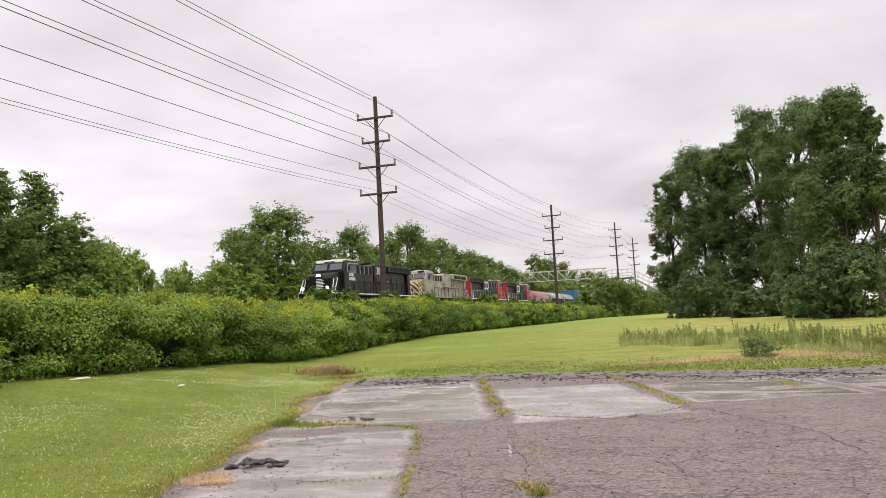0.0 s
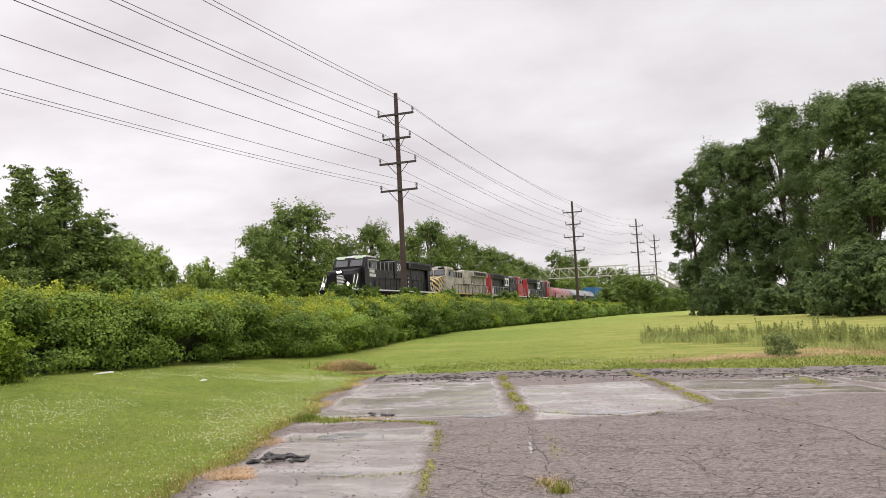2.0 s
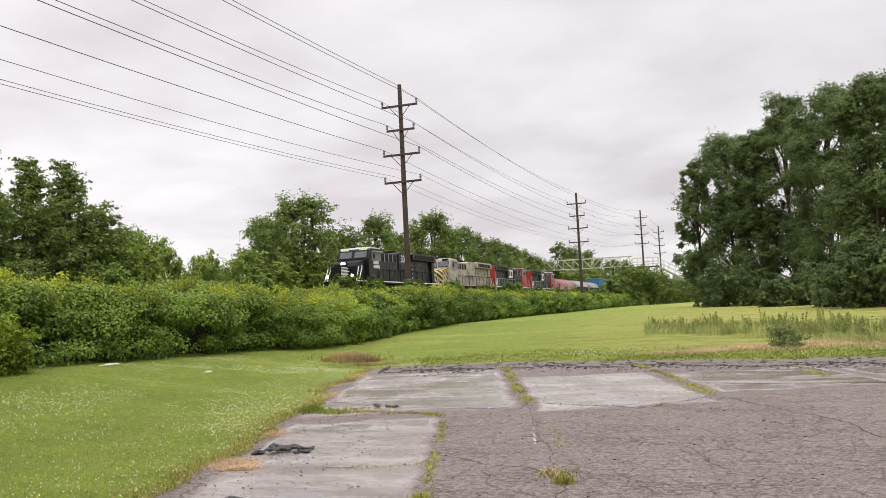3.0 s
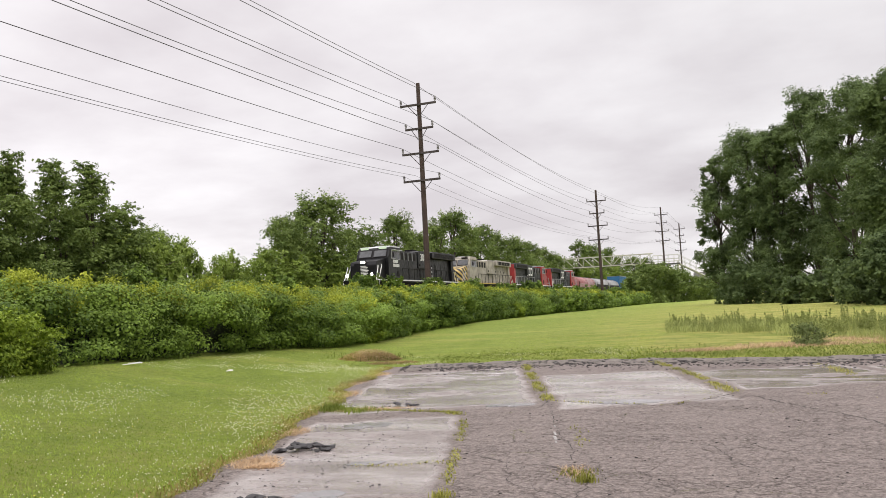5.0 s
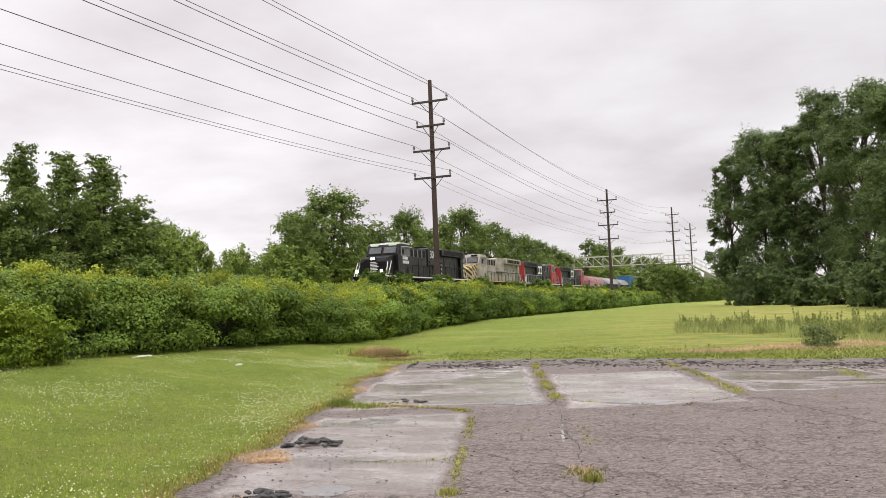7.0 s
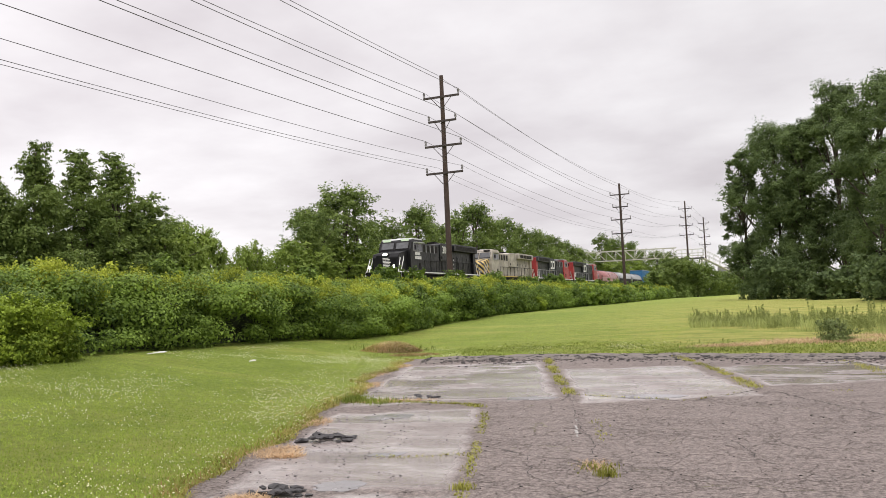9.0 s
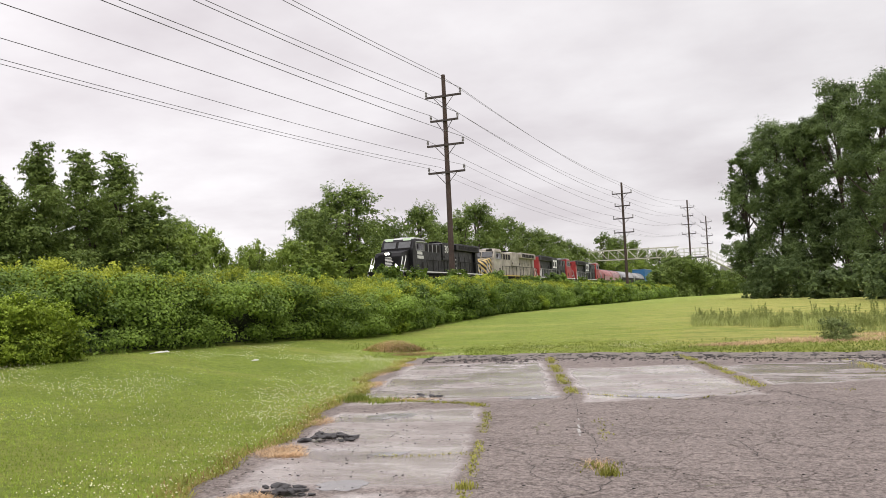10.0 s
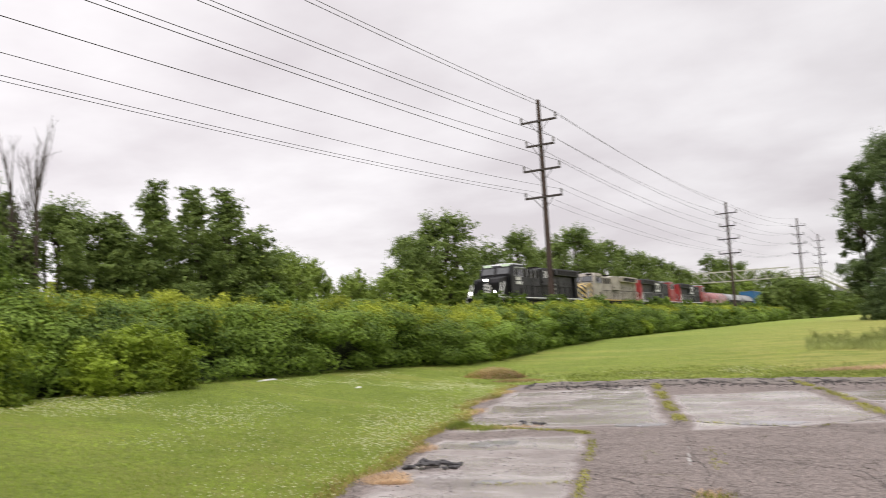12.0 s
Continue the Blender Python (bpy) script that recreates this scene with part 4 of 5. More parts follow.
    for s in (-1, 1):
        part("radiator_screen", boxes((s * 1.505, 17.7, 4.36, 0.02, 5.6, 0.40)), M_GRIME, ra)
        for i in range(5):
            part("screen_rib", boxes((s * 1.515, 15.2 + i * 1.25, 4.36, 0.02, 0.06, 0.42)), body, ra)
        for i in range(3):
            part("hood_door", boxes((s * 1.01, 16.9 + i * 1.4, 2.7, 0.03, 1.25, 1.5), bevel=0.008), body, ra)
        part("handrail", rods([((s * 1.46, 10.8, 2.92), (s * 1.46, 21.3, 2.92))] + [((s * 1.46, 10.8 + i * 1.5, 1.8), (s * 1.46, 10.8 + i * 1.5, 2.92)) for i in range(8)], 0.028), M_GRIME if lit or body == M_CREAM else M_GREY, root)
        for i in range(3):
            part("marker_plate", boxes((s * 1.32, 14.35, 2.3 + i * 0.42, 0.02, 0.10, 0.14)), M_WHITE, root)
    for s in (-1, 1):
        part("rear_grab_rail", rods([((s * 1.5, 21.6, 0.6), (s * 1.5, 21.6, 1.8)), ((s * 1.5, 21.6, 1.8), (s * 1.42, 21.2, 2.9)), ((s * 1.5, 20.9, 1.8), (s * 1.42, 20.6, 2.9))], 0.033), M_WHITE, root)
        part("walkway_rail", rods([((s * 1.46, 6.6, 2.86), (s * 1.46, 10.8, 2.86))] + [((s * 1.46, 6.7 + i * 1.35, 1.8), (s * 1.46, 6.7 + i * 1.35, 2.86)) for i in range(4)], 0.024), M_GRIME, root)
        for y in (11.3, 15.2, 19.0):
            part("lifting_lug", boxes((s * 1.31 if y < 14 else s * 1.02, y, 3.3, 0.05, 0.16, 0.22), bevel=0.01), M_GRIME, root)
    part("horn", rods([((0.2, 8.0, 4.5), (0.2, 8.6, 4.62)), ((0.4, 8.0, 4.5), (0.4, 8.55, 4.62))], 0.06, 10), M_GREY, root)
    part("antenna_dome", boxes((0, 5.3, 4.84, 0.7, 0.9, 0.12), bevel=0.04), M_GREY, root)
    if logo == "bars":
        for z, y1 in ((3.42, 5.55), (3.06, 5.80)):
            bars(root, out * 1.535, z, (4.40, y1), 0.27, 8, M_WHITE)
        cu = bpy.data.curves.new("road_number", "FONT")
        cu.body, cu.size, cu.extrude, cu.align_x, cu.align_y = "3008", 1.0, 0.006, "CENTER", "CENTER"
        cu.materials.append(M_WHITE)
        tx = new("road_number", cu)
        tx.parent = root
        tx.matrix_local = Matrix.Translation((1.295, 12.5, 4.02)) @ Matrix.Rotation(radians(90), 4, "Z") @ Matrix.Rotation(radians(90), 4, "X")
    elif logo == "block":
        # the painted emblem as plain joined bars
        for y in (11.75, 13.05):
            part("emblem_block", boxes((out * 1.295, y, 4.2, 0.02, 1.0, 0.24), (out * 1.295, y, 3.3, 0.02, 1.0, 0.24), (out * 1.295, y - 0.38, 3.75, 0.02, 0.24, 0.66), bevel=0.005), M_WHITE, root)
    elif logo == "patch":
        bars(root, out * 1.005, 3.35, (16.3, 18.2), 0.22, 5, M_GRIME)
    return root


NOSE = 61.5
locomotive(NOSE, "black diesel locomotive with white stripe and lit headlights", M_BLACK, M_BLACK, M_WHITE, M_BLACK, M_BLACK, M_SILVER, lit=True, logo="bars")
locomotive(NOSE + 22.3, "dusty cream diesel locomotive with striped warning nose", M_CREAM, M_BANDS, M_YELLOW, M_CREAM, M_CREAM, M_CREAM, logo="patch")
locomotive(NOSE + 44.6, "dusty black diesel locomotive with red cab and red end", M_CHARCOAL, M_RED, M_WHITE, M_RED, M_RED, M_GREY, True, logo="block")
locomotive(NOSE + 66.9, "black diesel locomotive with bright red cab", M_CHARCOAL, M_RED, M_WHITE, M_RED, M_RED, M_SILVER, True, logo="block")


def hopper(y0, L, label, top):
    """A round-topped covered goods car."""
    root = thing("goods_car", (RAIL_X, y0, RAIL_Z), label, "goods car", "train")
    arc = [(math.cos(a) * 1.52, 2.35 + math.sin(a) * 1.45) for a in np.linspace(-0.25, math.pi + 0.25, 17)]
    bm = bmesh.new()
    a = [bm.verts.new((x, 0.9, z)) for x, z in arc]
    b = [bm.verts.new((x, L - 0.9, z)) for x, z in arc]
    for i in range(len(arc) - 1):
        bm.faces.new((a[i], a[i + 1], b[i + 1], b[i]))
    bm.faces.new(a[::-1])
    bm.faces.new(b)
    bmesh.ops.recalc_face_normals(bm, faces=bm.faces)
    part("cover", bm, top, root, smooth=True)
    for s in (-1, 1):
        part("side_sheet", boxes((s * 1.50, L / 2, 2.05, 0.08, L - 1.8, 0.95), bevel=0.02), M_GRIME if top == M_GREY else top, root)
    for i in range(3):
        y = 1.0 + (L - 2.0) * i / 2
        rib = bmesh.new()
        for (x0, z0), (x1, z1) in zip(arc[:-1], arc[1:]):
            rod(rib, (x0 * 1.015, y, z0 + 0.015), (x1 * 1.015, y, z1 + 0.015), 0.045, sides=6)
        part("rib", rib, top, root)
    part("sill", boxes((0, L / 2, 1.35, 2.9, L - 1.2, 0.5), bevel=0.03), M_GRIME, root)
    part("end_platform", boxes((0, 0.75, 1.2, 2.8, 0.6, 0.12), (0, L - 0.75, 1.2, 2.8, 0.6, 0.12)), M_GRIME, root)
    for y in (1.05, L - 1.05):
        for sx in (-1, 1):
            part("ladder", rods([((sx * 1.56, y - 0.2, 1.3), (sx * 1.56, y - 0.2, 2.9)), ((sx * 1.56, y + 0.2, 1.3), (sx * 1.56, y + 0.2, 2.9))] + [((sx * 1.56, y - 0.2, 1.45 + k * 0.28), (sx * 1.56, y + 0.2, 1.45 + k * 0.28)) for k in range(5)], 0.02), M_GRIME, root)
    part("roof_walk", boxes((0, L / 2, 3.86, 0.5, L - 2.4, 0.05)), M_GREY, root)
    truck(root, 2.4, 2, 1.75)
    truck(root, L - 2.4, 2, 1.75)
    return root


def box_car(y0, L, label, colour):
    root = thing("goods_car", (RAIL_X, y0, RAIL_Z), label, "goods car", "train")
    part("body", boxes((0, L / 2, 3.05, 2.95, L - 1.0, 3.7), bevel=0.04), colour, root)
    for s in (-1, 1):
        for i in range(int(L / 0.9)):
            part("side_post", boxes((s * 1.49, 0.8 + i * 0.9, 3.05, 0.07, 0.10, 3.55)), colour, root)
        part("door", boxes((s * 1.53, L / 2, 3.0, 0.06, 3.2, 3.4), bevel=0.015), colour, root)
    part("roof", boxes((0, L / 2, 4.93, 3.05, L - 0.9, 0.08), bevel=0.02), M_GREY, root)
    part("sill", boxes((0, L / 2, 1.05, 2.6, L - 0.6, 0.35), bevel=0.03), M_GRIME, root)
    truck(root, 2.4, 2, 1.75)
    truck(root, L - 2.4, 2, 1.75)
    return root


hopper(NOSE + 89.3, 19.0, "round-topped goods car in faded red paint", M_PINK)
hopper(NOSE + 108.6, 17.2, "round-topped pale grey goods car with dark sides", M_GREY)
hopper(NOSE + 126.0, 16.0, "round-topped pale grey goods car with dark sides", M_GREY)
box_car(NOSE + 142.3, 28.4, "long tall blue ribbed goods car", M_BLUE)
hopper(NOSE + 171.0, 22.0, "round-topped white goods car", M_SILVER)


# ---------- the footbridge over the railway ----------
def footbridge():
    root = tagged(new("footbridge"), "cream painted steel truss footbridge over the railway", "footbridge")
    root.matrix_world = pose(-42.2, 196, 0, 0, 0, 10) @ pose(42.2, 0, 0)
    x0, x1, lo, hi = -41.7, -19.6, 9.95, 12.25
    n = 9
    step = (x1 - x0 - 2.0) / n
    for y in (-1.1, 1.1):
        part("bottom_chord", boxes(((x0 + x1) / 2 + 0.5, y, lo, x1 - x0 - 1, 0.18, 0.18), bevel=0.02), M_STEEL, root)
        part("top_chord", boxes(((x0 + x1) / 2, y, hi, x1 - x0, 0.16, 0.16), bevel=0.02), M_STEEL, root)
        part("end_post", rods([((x0, y, hi), (x0 + 1.4, y, lo))], 0.08, 6), M_STEEL, root)
        for i in range(n + 1):
            x = x0 + 1.4 + i * step
            part("truss_post", rods([((x, y, lo), (x, y, hi))], 0.05, 6), M_STEEL, root)
            if i < n:
                a, b = ((x, y, hi), (x + step, y, lo)) if i < n / 2 else ((x, y, lo), (x + step, y, hi))
                part("diagonal", rods([(a, b)], 0.06, 6), M_STEEL, root)
    part("walkway", boxes(((x0 + x1) / 2 + 0.5, 0, lo + 0.18, x1 - x0 - 1, 2.1, 0.12)), M_DECK, root)
    part("landing", boxes((-16.6, 0, 9.55, 6.2, 2.4, 0.3)), M_DECK, root)
    part("guard_rail", rods([((-19.6, y, z), (-13.6, y, z)) for y in (-1.1, 1.1) for z in (10.2, 10.8, 11.7)] + [((-19.6 + i * 1.2, y, 9.6), (-19.6 + i * 1.2, y, 11.7)) for i in range(6) for y in (-1.1, 1.1)], 0.04), M_STEEL, root)
    foot = float(ground_z(1.0, 197))
    a, b = Vector((-13.6, 0, 9.4)), Vector((1.0, 0, foot + 0.2))
    for y in (-1.1, 1.1):
        part("stringer", rods([(a + Vector((0, y, 0)), b + Vector((0, y, 0)))], 0.15, 6), M_STEEL, root)
        part("stair_rail", rods([(a + Vector((0, y, z)), b + Vector((0, y, z))) for z in (1.1, 2.1)] + [(a.lerp(b, i / 12) + Vector((0, y, 0)), a.lerp(b, i / 12) + Vector((0, y, 2.1))) for i in range(13)], 0.04), M_STEEL, root)
    for i in range(46):
        p = a.lerp(b, (i + 0.5) / 46)
        part("tread", boxes((p.x, 0, p.z + 0.1, 0.32, 2.1, 0.05)), M_DECK, root)
    for x in (-41.0, -19.4, -14.0):
        for y in (-0.9, 0.9):
            part("column", boxes((x, y, 5.2, 0.24, 0.24, 9.6)), M_STEEL, root)
        part("column_brace", rods([((x, -0.9, 3.0), (x, 0.9, 8.5)), ((x, 0.9, 3.0), (x, -0.9, 8.5))], 0.06), M_STEEL, root)


footbridge()


# ---------- wet patches, weeds and clutter on the lot ----------
def lot_at(u, v, z=0.0):
    x, y = from_lot(u, v)
    return x, y, z


def puddle(u0, v0, ru, rv, seed, turn=0.0, square=2.0):
    """A sheet of shallow rain water with an uneven shore."""
    rng = np.random.RandomState(seed)
    n = 72
    a = np.linspace(0, 2 * math.pi, n, endpoint=False)
    r = 1 + sum(rng.uniform(0.03, 0.16) / (0.6 + 0.35 * k) * np.sin(k * a + rng.uniform(0, 6.28)) for k in range(2, 12))
    c, s = np.cos(a), np.sin(a)
    q = (np.abs(c) ** square + np.abs(s) ** square) ** (-1 / square)
    pu, pv = ru * r * q * c, rv * r * q * s
    t = radians(turn)
    u, v = u0 + pu * math.cos(t) - pv * math.sin(t), v0 + pu * math.sin(t) + pv * math.cos(t)
    x, y = from_lot(u, v)
    cx, cy = from_lot(u0, v0)
    bm = bmesh.new()
    ring = [bm.verts.new((X - cx, Y - cy, 0.0)) for X, Y in zip(x, y)]
    mid = bm.verts.new((0, 0, 0.0005))
    for i in range(n):
        bm.faces.new((mid, ring[i], ring[(i + 1) % n]))
    me = bpy.data.meshes.new("puddle")
    bm.to_mesh(me)
    bm.free()
    me.materials.append(M_POOL)
    ob = new("puddle", me)
    ob.matrix_world = pose(cx, cy, 0.003)
    return tagged(ob, "small bright rain puddle on the asphalt", "puddle", "puddles on the lot")


for i, row in enumerate(((-1.43, 8.94, 0.20, 0.13, 0, 2), (-1.86, 11.95, 0.34, 0.30, 0, 2), (-1.63, 7.45, 0.26, 0.20, 0, 2), (2.15, 13.25, 0.55, 0.26, -8, 2), (0.25, 13.6, 0.42, 0.22, -14, 2))):
    u0, v0, ru, rv, turn, square = row
    puddle(u0, v0, ru, rv, 330 + i, turn, square)


M_CRACK = paint("dirt_in_cracks", (0.042, 0.036, 0.032), 0.95, 0.5, 8.0)


def crack(pts, wide, seed):
    """A wandering open crack, a shallow ribbon of dark dirt just above the paving."""
    rng = np.random.RandomState(seed)
    pts = np.array(pts, float)
    run = np.concatenate([[0], np.cumsum(np.linalg.norm(np.diff(pts, axis=0), axis=1))])
    t = np.arange(0, run[-1], 0.09)
    drift = np.cumsum(rng.normal(0, 0.014, (len(t), 2)), axis=0)
    drift -= np.linspace(0, 1, len(t))[:, None] * drift[-1]
    p = np.stack([np.interp(t, run, pts[:, 0]), np.interp(t, run, pts[:, 1])], -1) + drift + rng.normal(0, 0.012, (len(t), 2))
    d = np.gradient(p, axis=0)
    n = np.stack([-d[:, 1], d[:, 0]], -1) / (np.linalg.norm(d, axis=1, keepdims=True) + 1e-9) * (wide * rng.uniform(0.1, 0.75, len(t)))[:, None]
    rows = []
    for q in (p - n, p + n):
        x, y = from_lot(q[:, 0], q[:, 1])
        rows.append(np.stack([x, y, np.full(len(x), 0.004)], -1))
    v = np.concatenate(rows)
    i = np.arange(len(t) - 1)
    f = np.stack([i, i + 1, i + 1 + len(t), i + len(t)], -1)
    return tagged(new("asphalt_crack", quick("asphalt_crack", v, f, M_CRACK)), "open dark crack across the old asphalt", "crack", "cracks in the lot", kind="structure")


for i, (pts, wide) in enumerate((([(0.9, 14.0), (1.6, 13.4), (2.57, 12.55), (3.2, 13.0), (3.9, 13.7)], 0.020), ([(-2.9, 16.0), (-2.1, 14.8), (-0.5, 13.6), (0.7, 13.0), (0.9, 14.0)], 0.012), ([(3.92, 13.8), (4.2, 12.0), (4.5, 10.2), (4.3, 8.6)], 0.016), ([(4.2, 15.9), (5.3, 14.9), (6.4, 14.6), (8.2, 13.6)], 0.020),
                              ([(-0.45, 9.3), (0.1, 8.6), (0.5, 8.3), (0.75, 7.6), (0.6, 6.9), (0.1, 6.6)], 0.010), ([(0.1, 8.6), (0.15, 7.7), (0.6, 6.9)], 0.008), ([(-1.7, 8.8), (-1.1, 8.7), (-0.5, 8.85)], 0.008), ([(0.9, 14.0), (0.85, 12.2), (0.8, 10.6), (0.75, 8.6)], 0.009), ([(1.7, 9.8), (2.3, 9.0), (2.2, 8.0), (2.6, 7.1)], 0.009), ([(0.8, 10.6), (1.7, 9.8), (3.0, 9.6), (4.4, 9.7)], 0.008))):
    crack(pts, wide, 500 + i)


def blades(points, height, width, rng, lean=0.35):
    """Thin grass blades, each a bent strip of two faces, at the given feet."""
    c = len(points)
    a = rng.uniform(0, 6.283, c)
    h = height * rng.uniform(0.5, 1.25, c)
    d = np.stack([np.cos(a), np.sin(a), np.zeros(c)], -1)
    side = np.stack([-np.sin(a), np.cos(a), np.zeros(c)], -1) * (width * 0.5 * rng.uniform(0.7, 1.3, c))[:, None]
    up = np.array([0, 0, 1.0])
    bend = (h * lean * rng.uniform(0.2, 1.6, c))[:, None]
    m = points + up * (h * 0.6)[:, None] + d * bend * 0.4
    t = points + up * h[:, None] * 0.95 + d * bend
    v = np.stack([points - side, points + side, m + side * 0.8, m - side * 0.8, t + side * 0.15, t - side * 0.15], 1).reshape(-1, 3)
    i = np.arange(c)[:, None] * 6
    f = np.concatenate([i + np.array([0, 1, 2, 3]), i + np.array([3, 2, 4, 5])])
    return v, f


def grass(name, label, points, height, width, material, seed, lean=0.35):
    rng = np.random.RandomState(seed)
    v, f = blades(np.asarray(points), height, width, rng, lean)
    return tagged(new(name, quick(name, v, f, material)), label, "grass", kind="stuff")


rng = np.random.RandomState(17)


def scatter(n, x0, x1, y0, y1, keep):
    x, y = rng.uniform(x0, x1, n), rng.uniform(y0, y1, n)
    u, v = to_lot(x, y)
    ok = keep(x, y, u, v)
    x, y = x[ok], y[ok]
    return np.stack([x, y, ground_z(x, y) - 0.005], -1)


def off_lot(u, v, gap=0.0):
    return (u < lot_left(v) - gap) | (v > lot_far(u) + gap)


# lawn blades on the near grass, thinner with distance
near = scatter(600000, -15.8, -3, 4.5, 34, lambda x, y, u, v: off_lot(u, v) & (rng.uniform(0, 1, len(x)) < (9.0 / (x * x + y * y) ** 0.5) ** 2.0))
grass("lawn_grass", "short green mown grass blades", near, 0.030, 0.0085, M_GRASS, 1, 1.1)
# the rough verge beyond the lot's far rim
verge = scatter(170000, -12, 12, 18, 36, lambda x, y, u, v: (v > lot_far(u) + 0.05) & (v < lot_far(u) + 1.0 + 5.0 * rng.uniform(0, 1, len(x)) ** 1.5) & ((u > -1.6) | (rng.uniform(0, 1, len(x)) < 0.12)) & (wobble(x * 1.5, y * 1.5, 51) > rng.uniform(-0.8, 0.5, len(x))))
grass("verge_grass", "rough longer grass along the lot's rim", verge, 0.055, 0.022, M_VERGE, 2, 1.4)
rim = np.concatenate([np.stack([*from_lot(lot_left(vv := rng.uniform(4, 24.5, 9000)) - np.abs(rng.normal(0, 0.16, 9000)) + 0.06, vv), np.zeros(9000)], -1)])
rim[:, 2] = ground_z(rim[:, 0], rim[:, 1])
grass("rim_grass", "yellowing grass creeping over the lot's edge", rim[::2], 0.05, 0.012, M_DRY, 3, 1.2)
grass("rim_grass", "pale green weeds creeping over the lot's edge", rim[1::2], 0.06, 0.012, M_JOINT, 4, 1.0)


def strip(pts, n, spread):
    """Feet scattered along a bent line in the lot."""
    pts = np.array(pts, float)
    seg = rng.randint(0, len(pts) - 1, n)
    t = rng.uniform(0, 1, n)[:, None]
    p = pts[seg] * (1 - t) + pts[seg + 1] * t
    gate = np.sin(p[:, 1] * 5.1 + p[:, 0] * 3.0) + np.sin(p[:, 1] * 2.3 + 1 + p[:, 0]) > -0.75
    p = p[gate] + rng.normal(0, spread, (gate.sum(), 2))
    x, y = from_lot(p[:, 0], p[:, 1])
    return np.stack([x, y, np.zeros(len(x))], -1)


WEEDS = (([(-0.48, 12.6), (-0.44, 11.5), (-0.44, 10.1), (-0.48, 8.8), (-0.49, 7.5), (-0.53, 6.4)], 1700, 0.030, 0.05), ([(-3.0, 14.4), (-2.3, 14.0), (-1.6, 13.6), (-0.73, 13.1), (-0.46, 12.5)], 2600, 0.050, 0.06), ([(0.93, 22.8), (0.88, 19.6), (0.87, 16.6), (0.91, 14.0)], 3400, 0.055, 0.10),
         ([(4.08, 21.4), (4.14, 19.3), (4.10, 16.7), (3.92, 13.8)], 3000, 0.06, 0.09), ([(7.03, 18.3), (6.85, 16.7), (6.5, 15.1)], 900, 0.07, 0.07), ([(-1.6, 8.85), (-1.1, 8.75), (-0.5, 8.85)], 160, 0.04, 0.04), ([(5.0, 13.2), (5.6, 12.2)], 300, 0.08, 0.05), ([(1.05, 11.0), (0.95, 9.4)], 160, 0.05, 0.04), ([(0.95, 13.9), (1.6, 13.36), (2.57, 12.6), (3.87, 13.6)], 260, 0.02, 0.06))
for pts, n, spread, h in WEEDS:
    grass("joint_weeds", "green weeds growing in a joint of the asphalt", strip(pts, int(n * 0.40), spread * 1.1), h * 0.45, 0.013, M_JOINT, 20 + n, 1.5)
for (u0, v0, n, r, h) in ((-2.75, 14.05, 420, 0.13, 0.12), (-2.3, 13.8, 330, 0.18, 0.07), (0.74, 7.95, 160, 0.10, 0.03), (0.77, 7.55, 130, 0.05, 0.075), (-0.50, 7.2, 100, 0.05, 0.06)):
    p = np.stack([u0 + rng.normal(0, r, n), v0 + rng.normal(0, r, n)], -1)
    x, y = from_lot(p[:, 0], p[:, 1])
    grass("grass_tuft", "tuft of green grass growing through the asphalt", np.stack([x, y, np.zeros(n)], -1), h, 0.010, M_VERGE if n > 300 else M_JOINT, 40 + n, 0.6)


# ---------- clover and dandelions in the lawn ----------
def flowers(name, label, p, size, material, seed):
    rng = np.random.RandomState(seed)
    c = len(p)
    s = (size * rng.uniform(0.6, 1.3, c))[:, None, None]
    oct6 = np.array([(1, 0, 0), (0, 1, 0), (-1, 0, 0), (0, -1, 0), (0, 0, 0.8), (0, 0, -0.8)])
    v = (p[:, None, :] + oct6[None] * s * 0.5).reshape(-1, 3)
    tri = np.array([(0, 1, 4), (1, 2, 4), (2, 3, 4), (3, 0, 4), (1, 0, 5), (2, 1, 5), (3, 2, 5), (0, 3, 5)])
    f = (np.arange(c)[:, None, None] * 6 + tri[None]).reshape(-1, 3)
    return tagged(new(name, quick(name, v, f, material)), label, "flowers", kind="stuff")


def patchy(x, y, u, v):
    g = wobble(x * 1.1, y * 1.1, 31) + 0.6 * wobble(x * 3, y * 3, 32)
    return off_lot(u, v, 0.05) & (g > rng.uniform(0.0, 1.3, len(x)))


white = scatter(62000, -15.5, -3.0, 5, 27, patchy) + np.array([0, 0, 0.036])
flowers("clover_flowers", "white clover flowers scattered in the lawn", white, 0.023, M_CLOVER, 1)
rimside = scatter(15000, -11, -3.0, 5, 22, lambda x, y, u, v: (u < lot_left(v) - 0.05) & (u > lot_left(v) - 0.05 - np.abs(rng.normal(0, 1.3, len(x)))) )
flowers("clover_flowers", "white clover flowers along the lot's edge", rimside + np.array([0, 0, 0.036]), 0.018, M_CLOVER, 2)
gold = scatter(7000, -15.5, -3.0, 5, 22, patchy) + np.array([0, 0, 0.06])
flowers("dandelions", "small yellow flowers in the lawn", gold, 0.018, M_PETAL, 3)


